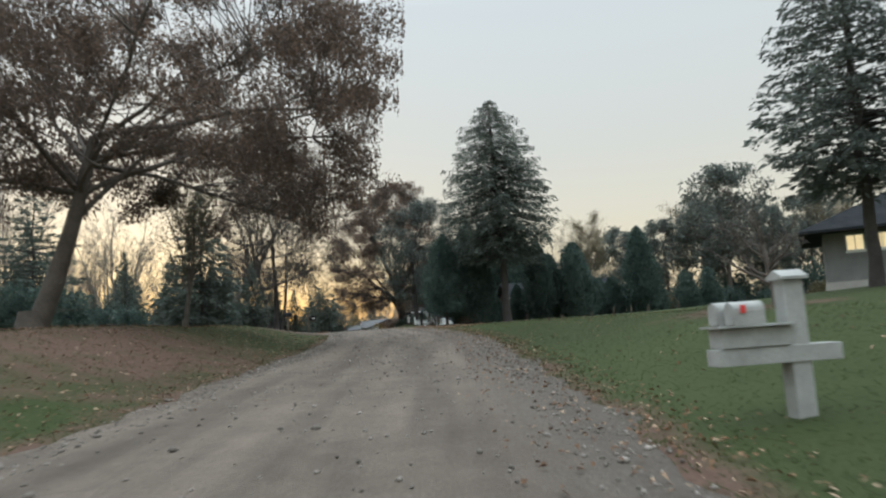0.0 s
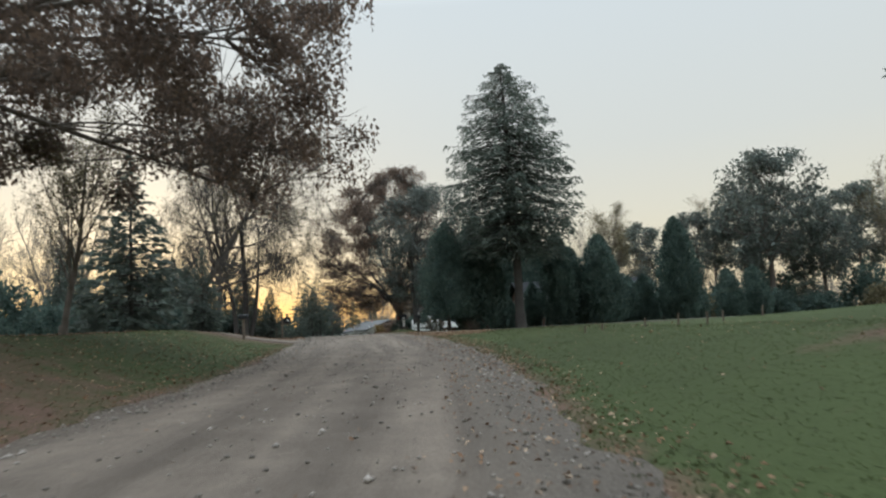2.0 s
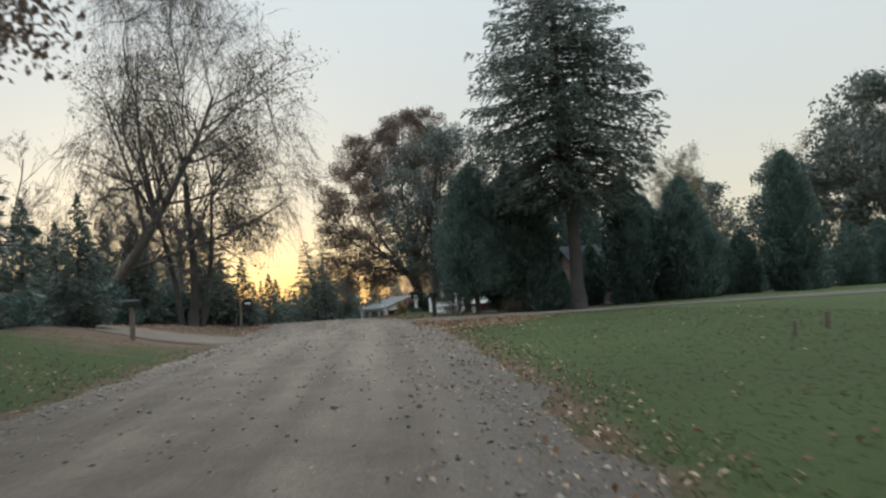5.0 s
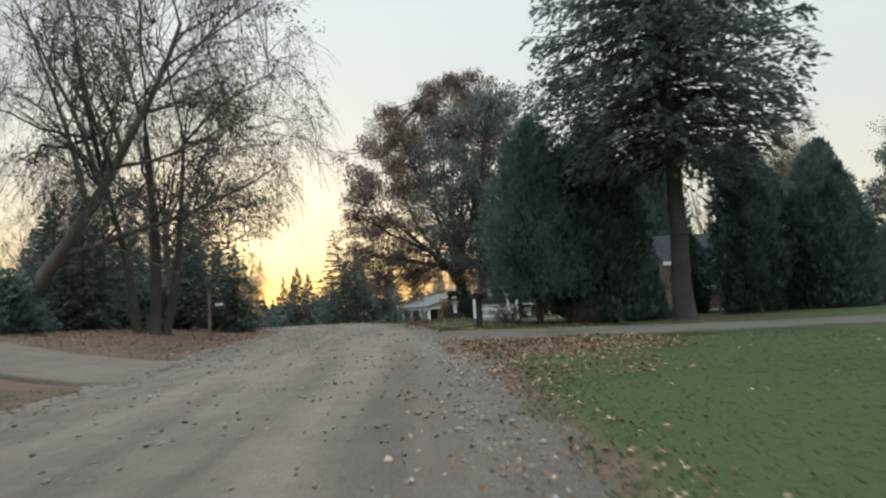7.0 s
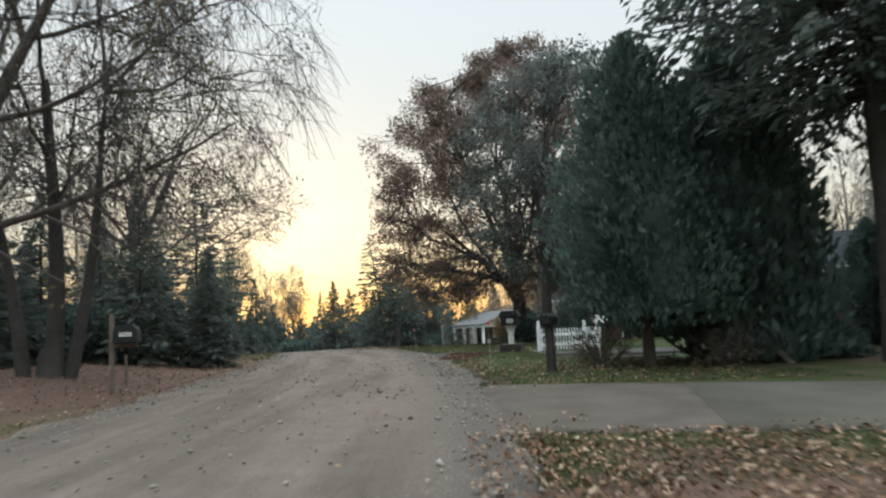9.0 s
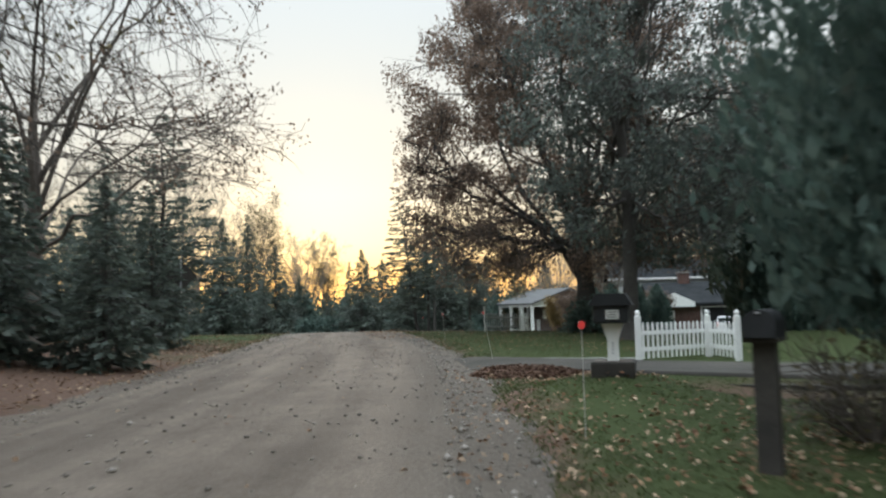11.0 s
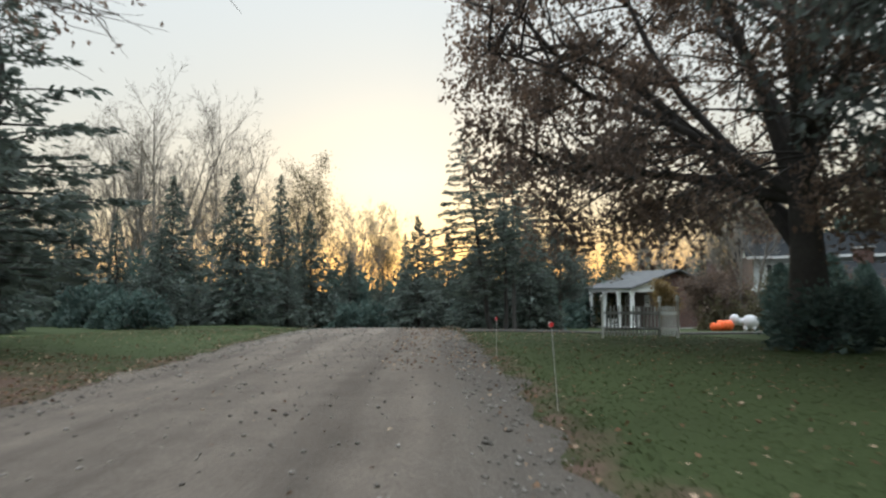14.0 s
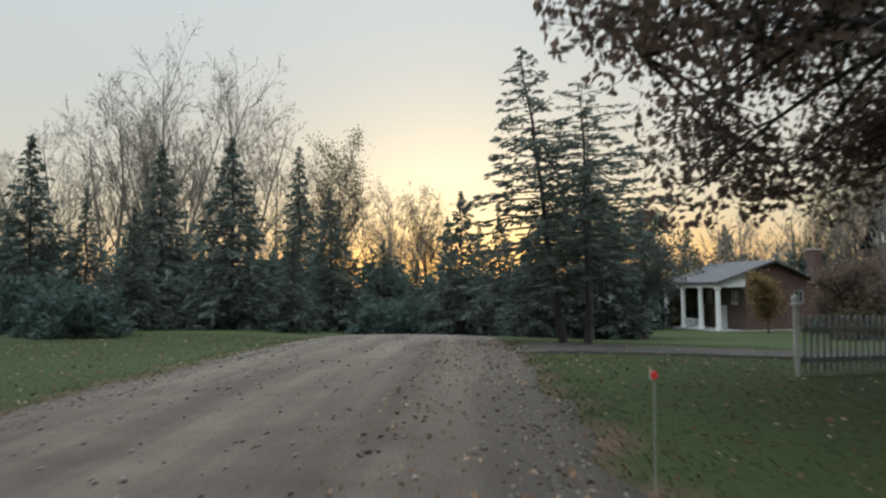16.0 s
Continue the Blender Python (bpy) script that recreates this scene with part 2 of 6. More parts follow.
GREYWOOD = plain("weathered_white_wood", (0.52, 0.52, 0.48), (0.68, 0.68, 0.64), 5, 0.8, 0, 0.4, 50)
# weathered grey wood; on the lawn fence this tone stands for shadow
GREYBOARD = plain("weathered_and_shaded_grey_boards", (0.26, 0.262, 0.247), (0.38, 0.383, 0.362), 5, 0.85, 0, 0.5, 40)
DARKSTAIN = plain("dark_stained_timber", (0.022, 0.020, 0.018), (0.045, 0.04, 0.034), 4, 0.8, 0, 0.4, 30)
DARKWOOD = plain("weathered_wood", (0.09, 0.072, 0.055), (0.16, 0.13, 0.10), 5, 0.9, 0, 0.5, 40)
SHINGLE = plain("grey_shingles", (0.07, 0.07, 0.073), (0.12, 0.12, 0.12), 1.2, 0.9, 0, 0.6, 18)
DARKROOF = plain("dark_shingles", (0.018, 0.020, 0.022), (0.034, 0.036, 0.038), 1.2, 1.0, 0, 0.6, 18, 0.05)
CONCRETE = plain("concrete", (0.30, 0.285, 0.26), (0.42, 0.40, 0.37), 0.7, 0.9, 0, 0.4, 30)
APRON = plain("apron_gravel", (0.068, 0.056, 0.045), (0.112, 0.095, 0.078), 1.1, 0.95, 0, 0.9, 60, 0.08)
OLDPAVE = plain("stained_concrete", (0.066, 0.062, 0.049), (0.100, 0.094, 0.075), 0.7, 1.0, 0, 0.5, 26, 0.05)
ASPHALT = plain("asphalt", (0.036, 0.034, 0.030), (0.072, 0.066, 0.057), 0.6, 0.9, 0, 0.7, 28, 0.15)
BLACK = plain("black_enamel", (0.010, 0.011, 0.012), (0.018, 0.019, 0.021), 4, 0.6, 0, 0.1, 60, 0.25)
DARK = plain("dark_opening", (0.012, 0.012, 0.014), (0.02, 0.02, 0.022), 3, 0.8, 0, 0.1, 30)
GLASS = plain("window_glass", (0.03, 0.035, 0.04), (0.05, 0.055, 0.06), 1, 0.08, 0, 0.02, 5, 0.8)
RED = plain("red_reflector", (0.60, 0.03, 0.03), (0.72, 0.05, 0.045), 8, 0.35, 0, 0.1, 80, 0.6)
ORANGE = plain("orange_nylon", (0.80, 0.11, 0.025), (0.86, 0.16, 0.04), 3, 0.6, 0, 0.15, 30)
INFLATE = plain("white_nylon", (0.52, 0.51, 0.51), (0.62, 0.61, 0.61), 3, 0.6, 0, 0.15, 30)
SIDING = plain("grey_siding", (0.14, 0.14, 0.135), (0.20, 0.20, 0.19), 1, 0.75, 0, 0.2, 20)
PALE = plain("pale_siding", (0.40, 0.42, 0.40), (0.50, 0.52, 0.50), 1, 0.75, 0, 0.2, 20)
VAN = plain("white_car_paint", (0.70, 0.71, 0.72), (0.78, 0.79, 0.80), 1, 0.25, 0, 0.03, 20, 0.6)
TYRE = plain("tyre_rubber", (0.018, 0.018, 0.018), (0.03, 0.03, 0.03), 5, 0.85, 0, 0.3, 40)
STEEL = plain("galvanised_steel", (0.34, 0.35, 0.36), (0.46, 0.47, 0.48), 4, 0.45, 0.8, 0.1, 40)
LAMPLIT = plain("lamplit_window", (0.5, 0.42, 0.25), (0.6, 0.5, 0.3), 2, 0.2, 0, 0.02, 6, 0.6)
lit_bs = LAMPLIT.node_tree.nodes["Principled BSDF"]
lit_bs.inputs["Emission Color"].default_value = (1.0, 0.80, 0.45, 1)
lit_bs.inputs["Emission Strength"].default_value = 0.45

# ---- building helpers ----
def mesh_np(name, V, F, mat):
    """A mesh from vertex and face arrays; F holds rows of 3 or 4 corners."""
    me = bpy.data.meshes.new(name)
    V, F = np.asarray(V, np.float32), np.asarray(F, np.int32)
    n, k = F.shape
    me.vertices.add(len(V))
    me.vertices.foreach_set("co", V.ravel())
    me.loops.add(n * k)
    me.loops.foreach_set("vertex_index", F.ravel())
    me.polygons.add(n)
    me.polygons.foreach_set("loop_start", np.arange(n, dtype=np.int32) * k)
    me.materials.append(mat)
    me.update(calc_edges=True)
    return me

def part_me(name, me, parent, label="", kind=""):
    ob = new(name, me)
    ob.parent = parent
    return tagged(ob, label, kind=kind)

def part(name, bm, material, parent, label="", smooth=False):
    me = bpy.data.meshes.new(name)
    bm.to_mesh(me)
    bm.free()
    me.materials.append(material)
    if smooth:
        me.polygons.foreach_set("use_smooth", [True] * len(me.polygons))
    return part_me(name, me, parent, label)

def thing(name, label, category, group="", kind="", m=None):
    ob = new(name)
    ob.empty_display_size = 0.2
    if m is not None:
        ob.matrix_basis = m
    return tagged(ob, label, category, group, kind)

def box(bm, x0, y0, z0, x1, y1, z1, bevel=0.0):
    b2 = bmesh.new() if bevel else bm
    vs = [b2.verts.new(c) for c in ((x0, y0, z0), (x1, y0, z0), (x1, y1, z0), (x0, y1, z0), (x0, y0, z1), (x1, y0, z1), (x1, y1, z1), (x0, y1, z1))]
    for f in ((3, 2, 1, 0), (4, 5, 6, 7), (0, 1, 5, 4), (1, 2, 6, 5), (2, 3, 7, 6), (3, 0, 4, 7)):
        b2.faces.new([vs[i] for i in f])
    if bevel:
        bmesh.ops.bevel(b2, geom=list(b2.edges), offset=bevel, segments=2, profile=0.7, affect="EDGES")
        tmp = bpy.data.meshes.new("tmp")
        b2.to_mesh(tmp)
        b2.free()
        bm.from_mesh(tmp)
        bpy.data.meshes.remove(tmp)
    return bm

def boxed(x0, y0, z0, x1, y1, z1, bevel=0.0):
    return box(bmesh.new(), x0, y0, z0, x1, y1, z1, bevel)

def lathe(rows, n=16, x=0.0, y=0.0):
    """A turned body from (radius, height) rows, from below upwards."""
    bm = bmesh.new()
    rings = []
    for r, z in rows:
        rings.append([bm.verts.new((x + r * math.cos(2 * math.pi * i / n), y + r * math.sin(2 * math.pi * i / n), z)) for i in range(n)])
    for a, b in zip(rings, rings[1:]):
        for i in range(n):
            bm.faces.new((a[i], a[(i + 1) % n], b[(i + 1) % n], b[i]))
    bm.faces.new(rings[0][::-1])
    bm.faces.new(rings[-1])
    return bm

def prism(outline, depth, axis="x", at=0.0):
    """A flat outline of (u, v) pushed out by depth along an axis; v is z."""
    bm = bmesh.new()
    def put(u, v, d):
        return bm.verts.new((at + d, u, v) if axis == "x" else (u, at + d, v))
    a, b = [put(u, v, 0) for u, v in outline], [put(u, v, depth) for u, v in outline]
    n = len(outline)
    bm.faces.new(a)
    bm.faces.new(b[::-1])
    for i in range(n):
        bm.faces.new((a[i], b[i], b[(i + 1) % n], a[(i + 1) % n]))
    bmesh.ops.recalc_face_normals(bm, faces=bm.faces)
    return bm

# ---- the lie of the land ----
RY = np.array([-300, -60, 0, 20, 33, 46, 59, 72, 82, 95, 105, 115, 135, 160, 220, 400])
RZ = np.array([-6.0, -2.2, 0.0, 0.83, 1.28, 1.74, 2.05, 2.15, 2.15, 2.05, 1.75, 1.15, -0.25, -1.6, -3.2, -3.6])
CY = np.array([-300, -60, 0, 10, 20, 30, 46, 58, 70, 84, 92, 99, 115, 140, 200, 400])
CX = np.array([-41, -9.5, -1.6, -0.4, 0.5, 1.5, 1.2, 0.3, -1.4, -5.0, -7.4, -9.4, -14.6, -23.5, -48, -130])
LY = np.array([-300, 0, 12, 22, 50, 65, 80, 95, 114, 126, 155, 220, 400])
LZ = np.array([-4, 1.1, 1.75, 2.3, 2.75, 2.7, 2.5, 2.05, 1.5, 0.8, -0.9, -2.8, -3.4])
PY = np.array([-300, 0, 15, 30, 65, 95, 105, 114, 118, 130, 152, 220, 400])
PZ = np.array([-4, 0.9, 1.45, 1.75, 2.0, 2.0, 1.62, 1.08, 0.8, 0.15, -1.0, -2.8, -3.4])
HALF = 3.4

def smooth_interp(y, a, b):
    y = np.asarray(y, float)
    return (np.interp(y - 4, a, b) + np.interp(y, a, b) + np.interp(y + 4, a, b)) / 3

def road_x(y):
    return smooth_interp(y, CY, CX)

def road_z(y):
    return smooth_interp(y, RY, RZ)

def land(x, y):
    """Height of the open ground."""
    x, y = np.asarray(x, float), np.asarray(y, float)
    off = x - road_x(y)
    rz = road_z(y)
    side = np.where(off > 0, smooth_interp(y, PY, PZ), smooth_interp(y, LY, LZ))
    width = np.where(off > 0, 8.0, 6.0)
    k = np.clip((np.abs(off) - HALF) / width, 0, 1)
    k = k * k * (3 - 2 * k)
    rise = np.where(off > 0, np.clip(off - 12, 0, 40) * 0.075 * np.clip((48 - y) / 25, 0, 1), 0.0)
    dip = -0.55 * np.clip((x - 7) / 5, 0, 1) * np.clip(1 - np.abs(y - 112) / 22, 0, 1)
    hollow = -0.38 * np.exp(-((x - 6.7) / 1.9) ** 2 - ((y - 68.6) / 0.85) ** 2)
    mound = 0.33 * np.exp(-((x - 3.95) / 1.1) ** 2 - ((y - 67.1) / 1.3) ** 2)
    under = -0.10 * np.clip((HALF - np.abs(off)) / 0.35, 0, 1)
    return rz * (1 - k) + side * k + rise + dip + hollow + mound + under + 0.05 * np.sin(x * 0.31 + 1) * np.sin(y * 0.23) * k

def gz(x, y):
    return float(land(x, y))

def spread(edges):
    return np.unique(np.concatenate([np.arange(a, b, s) for a, b, s in edges]))

gx = spread([(-2400, -300, 300), (-300, -60, 20), (-60, -16, 2), (-16, 16, 0.5), (16, 60, 2), (60, 300, 20), (300, 2401, 300)])
gy = spread([(-2400, -300, 300), (-300, -20, 20), (-20, 120, 1.0), (120, 220, 4), (220, 400, 20), (400, 2401, 250)])
GX, GY = np.meshgrid(gx, gy)
GV = np.stack([GX, GY, land(GX, GY)], -1).reshape(-1, 3)
nx, ny = len(gx), len(gy)
ii = (np.arange(ny - 1)[:, None] * nx + np.arange(nx - 1)[None, :]).ravel()
ground = new("ground", mesh_np("ground", GV, np.stack([ii, ii + 1, ii + nx + 1, ii + nx], 1), GROUND))
ground.data.polygons.foreach_set("use_smooth", [True] * len(ground.data.polygons))
tagged(ground, "mown autumn lawn with patches of fallen leaves", "ground", kind="structure")
off = GX - road_x(GY)
# leaf litter lies under the broadleaf trees and along the road's left bank
LITTER_AT = [(-8, 20, 10, 0.75), (-7, 51, 8, 0.8), (-8, 62, 8, 0.95), (-9, 68, 11, 0.9), (-10, 78, 9, 0.7), (5.6, 52, 2.6, 0.75), (3.5, 66, 3.5, 0.22), (8.5, 66.5, 3, 0.55), (4, 92, 9, 0.22), (5, 25, 3, 0.1), (12, 64, 9, 0.45), (11.2, 20.4, 2.6, 0.95), (6.7, 68.5, 1.7, 0.95), (2.4, 69.9, 1.5, 0.9)]
lit = np.zeros_like(GX)
for lx, ly, lr, la in LITTER_AT:
    lit = np.maximum(lit, la * np.exp(-((GX - lx) ** 2 + (GY - ly) ** 2) / lr ** 2))
lit = np.maximum(lit, 0.75 * np.clip(1 - np.abs(np.abs(off) - HALF) / 0.9, 0, 1))
ground.data.attributes.new("litter", "FLOAT", "POINT").data.foreach_set("value", lit.ravel().astype(np.float32))

# the gravel road, crowned, with ragged edges
ry = spread([(-120, -20, 5), (-20, 120, 0.5), (120, 320, 4)])
ru = np.array([-1, -0.97, -0.9, -0.7, -0.5, -0.25, 0, 0.25, 0.5, 0.7, 0.9, 0.97, 1.0])
RYg, RUg = np.meshgrid(ry, ru, indexing="ij")
rag = 0.22 * (np.sin(RYg * 1.3) * np.sin(RYg * 0.37 + 2) + 0.6 * np.sin(RYg * 3.1 + 1)) * (np.abs(RUg) > 0.95)
RXg = road_x(RYg) + RUg * (HALF + 0.1) + np.sign(RUg) * rag
ruts = -0.02 * np.exp(-((np.abs(RXg - road_x(RYg) - 1.3) - 0.75) / 0.22) ** 2)
RZg = road_z(RYg) + 0.06 * (1 - RUg ** 2) - 0.045 * (np.abs(RUg) > 0.99) + ruts
RV = np.stack([RXg, RYg, RZg], -1).reshape(-1, 3)
m_ = len(ru)
jj = (np.arange(len(ry) - 1)[:, None] * m_ + np.arange(m_ - 1)[None, :]).ravel()
road = new("road", mesh_np("road", RV, np.stack([jj, jj + 1, jj + m_ + 1, jj + m_], 1), GRAVEL))
road.data.polygons.foreach_set("use_smooth", [True] * len(road.data.polygons))
uvl = road.data.uv_layers.new(name="UVMap")
vi = np.empty(len(road.data.loops), np.int32)
road.data.loops.foreach_get("vertex_index", vi)
uvl.data.foreach_set("uv", np.stack([(RUg * HALF).ravel()[vi], RYg.ravel()[vi]], 1).astype(np.float32).ravel())
tagged(road, "crowned brown gravel road with wheel tracks", "road", kind="structure")

def slab(name, label, corners, mat, lift=0.05, cut=14):
    """A paved strip laid on the ground between four corners (two near, two far)."""
    a, b, c, d = [np.array(p, float) for p in corners]
    s = np.linspace(0, 1, cut)
    S, T = np.meshgrid(s, s, indexing="ij")
    Q = (a * (1 - S[..., None]) + b * S[..., None]) * (1 - T[..., None]) + (d * (1 - S[..., None]) + c * S[..., None]) * T[..., None]
    z = np.maximum(land(Q[..., 0], Q[..., 1]), 0 * S - 9) + lift
    V = np.concatenate([Q, z[..., None]], -1).reshape(-1, 3)
    k = (np.arange(cut - 1)[:, None] * cut + np.arange(cut - 1)[None, :]).ravel()
    F = np.stack([k, k + cut, k + cut + 1, k + 1], 1)
    rim = [i * cut for i in range(cut)] + [(cut - 1) * cut + i for i in range(1, cut)] + [i * cut + cut - 1 for i in range(cut - 2, -1, -1)] + list(range(cut - 2, 0, -1))
    n0 = len(V)
    V = np.concatenate([V, V[rim] - [0, 0, 0.15]])
    R = len(rim)
    F = np.concatenate([F, [[rim[i], n0 + i, n0 + (i + 1) % R, rim[(i + 1) % R]] for i in range(R)]])
    return tagged(new(name, mesh_np(name, V, F, mat)), label, "driveway", kind="structure")

slab("driveway_concrete", "pale concrete driveway between the lawns", [(6.1, 54.2), (30, 48.5), (30, 53.0), (6.7, 58.8)], OLDPAVE)
slab("driveway_apron", "brown gravel apron between the road and the concrete driveway", [(3.3, 54.6), (6.25, 54.1), (6.85, 58.85), (2.5, 60.0)], APRON, 0.035)
slab("driveway_asphalt", "worn asphalt driveway beside the picket fence", [(0.3, 71.2), (26, 66.8), (26, 69.0), (-0.6, 74.35)], ASPHALT)
slab("driveway_dirt", "dirt driveway leaving the road", [(-1.0, 48.4), (-24, 52.0), (-24, 54.5), (-1.4, 52.8)], GRAVEL)
slab("driveway_far", "asphalt driveway crossing the lawn", [(-7.0, 98.9), (14, 102.4), (14, 104.6), (-8.2, 103.4)], ASPHALT)

# ---- trees ----
def unit(v):
    return v / np.maximum(np.linalg.norm(v, axis=-1, keepdims=True), 1e-9)

def cards(rng, C, L, W, D, fold=0.25):
    """Rhombic leaves: centre C, long way D, length L, width W."""
    n = len(C)
    D = unit(D)
    S = unit(np.cross(D, rng.normal(size=(n, 3))))
    N = np.cross(D, S)
    L, W = np.broadcast_to(L, (n,))[:, None], np.broadcast_to(W, (n,))[:, None]
    V = np.stack([C - D * L / 2, C + S * W / 2 + N * W * fold, C + D * L / 2, C - S * W / 2 + N * W * fold], 1).reshape(-1, 3)
    return V, np.arange(4 * n).reshape(n, 4)

def tubes(P0, P1, R0, R1, k=5):
    P0, P1, R0, R1 = [np.asarray(a, float) for a in (P0, P1, R0, R1)]
    n = len(P0)
    D = unit(P1 - P0)
    A = unit(np.cross(D, np.where(np.abs(D[:, 2:3]) > 0.9, [[1.0, 0, 0]], [[0, 0, 1.0]])))
    B = np.cross(D, A)
    th = np.arange(k) * 2 * np.pi / k
    ring = A[:, None] * np.cos(th)[None, :, None] + B[:, None] * np.sin(th)[None, :, None]
    V = np.concatenate([P0[:, None] + ring * R0[:, None, None], P1[:, None] + ring * R1[:, None, None]], 1).reshape(-1, 3)
    i = np.arange(k)
    f = np.stack([i, (i + 1) % k, (i + 1) % k + k, i + k], 1)
    F = (np.arange(n)[:, None, None] * 2 * k + f[None]).reshape(-1, 4)
    return V, F

def ribbons(rng, P0, P1, W):
    """The finest twigs: slender strips from P0 to P1."""
    P0, P1 = np.asarray(P0, float), np.asarray(P1, float)
    S = unit(np.cross(P1 - P0, rng.normal(size=P0.shape))) * np.asarray(W, float)[:, None] / 2
    V = np.stack([P0 - S, P0 + S, P1 + S * 0.6, P1 - S * 0.6], 1).reshape(-1, 3)
    return V, np.arange(len(V)).reshape(-1, 4)

def join(*vf):
    V, F, n = [], [], 0
    for v, f in vf:
        V.append(v)
        F.append(f + n)
        n += len(v)
    return np.concatenate(V), np.concatenate(F)

def grow(rng, start, way, length, radius, level, depth, o, out):
    """Adds one branch and its children to out: lists of segments by level and of twig points."""
    steps = int(o["steps"][level])
    p, d = np.array(start, float), unit(np.array(way, float))
    seg = length / steps
    for s in range(steps):
        t = s / steps
        d = unit(d + rng.normal(size=3) * o["wild"][level] + np.array([0, 0, o["lift"][level]]))
        q = p + d * seg
        r0, r1 = radius * (1 - 0.8 * t), radius * (1 - 0.8 * (t + 1 / steps))
        out["seg"][level].append((*p, *q, r0, r1))
        if level < depth and t >= o["bare"][level] - 1e-6:
            for _ in range(o["kids"][level]):
                if rng.random() < o["odds"][level]:
                    side = unit(np.cross(d, rng.normal(size=3)))
                    ang = radians(o["angle"][level]) * rng.uniform(0.7, 1.25)
                    w = d * math.cos(ang) + side * math.sin(ang)
                    f = rng.random()
                    k = o["ratio"][level] * rng.uniform(0.65, 1.15) * (1 - 0.45 * t)
                    grow(rng, p + (q - p) * f, w, length * k, max(r0 * 0.52, o["fine"]), level + 1, depth, o, out)
        if level >= depth - 1:
            out["tip"].append((*q, *d))
        p = q

def broadleaf(name, label, seed, h, o, depth, leaf=None, count=0, size=0.2, bark=BARK, trunks=((0, 0, 0, 0, 1),), radius=0.35, clump=0.3, hang=0.0, crown="crown", twig_w=0.008):
    """A broadleaf tree at the origin: trunk, limbs and, where leaves are left, a crown."""
    rng = np.random.default_rng(seed)
    out = {"seg": ([], [], [], [], []), "tip": []}
    root = thing(name, label, "tree")
    for tx, ty, wx, wy, k in trunks:
        n0 = len(out["seg"][0])
        grow(rng, (tx, ty, -0.25), (wx, wy, 1.0), h * k * 0.8, radius * k, 0, depth, o, out)
        a = np.array(out["seg"][0][n0:] + [(tx, ty, -0.3, tx + wx * 0.6, ty + wy * 0.6, 0.6, radius * k * 1.7, radius * k * 1.02)])
        V, F = tubes(a[:, :3], a[:, 3:6], a[:, 6], a[:, 7], 9)
        part_me("trunk", mesh_np("trunk", V, F, bark), root)
    b = np.array(out["seg"][1])
    V, F = tubes(b[:, :3], b[:, 3:6], b[:, 6], b[:, 7], 5)
    part_me("branch_frame", mesh_np("branch_frame", V, F, bark), root, kind="stuff")
    c = np.array(out["seg"][2])
    V, F = tubes(c[:, :3], c[:, 3:6], c[:, 6], c[:, 7], 3)
    e = np.array(out["seg"][3] + out["seg"][4])
    if len(e):
        V, F = join((V, F), ribbons(rng, e[:, :3], e[:, 3:6], np.maximum(e[:, 6] * 2, twig_w)))
    part_me("twig_mass", mesh_np("twig_mass", V, F, bark), root, kind="stuff")
    if leaf is not None:
        tip = np.array(out["tip"])
        i = rng.integers(0, len(tip), count)
        C = tip[i, :3] + rng.normal(size=(count, 3)) * clump
        D = rng.normal(size=(count, 3)) + np.array([0, 0, -hang])
        L = size * rng.uniform(0.6, 1.3, count)
        V, F = cards(rng, C, L, L * rng.uniform(0.45, 0.75, count), D)
        part_me(crown, mesh_np(crown, V, F, leaf), root, kind="stuff")
    return root

def curve_tubes(P, r0, r1):
    """Segments of a tapering limb along the points P."""
    n = len(P) - 1
    t = np.linspace(0, 1, n + 1) ** 0.8
    r = r0 * (1 - t) + r1 * t
    return np.concatenate([P[:-1], P[1:], r[:-1, None], r[1:, None]], 1)

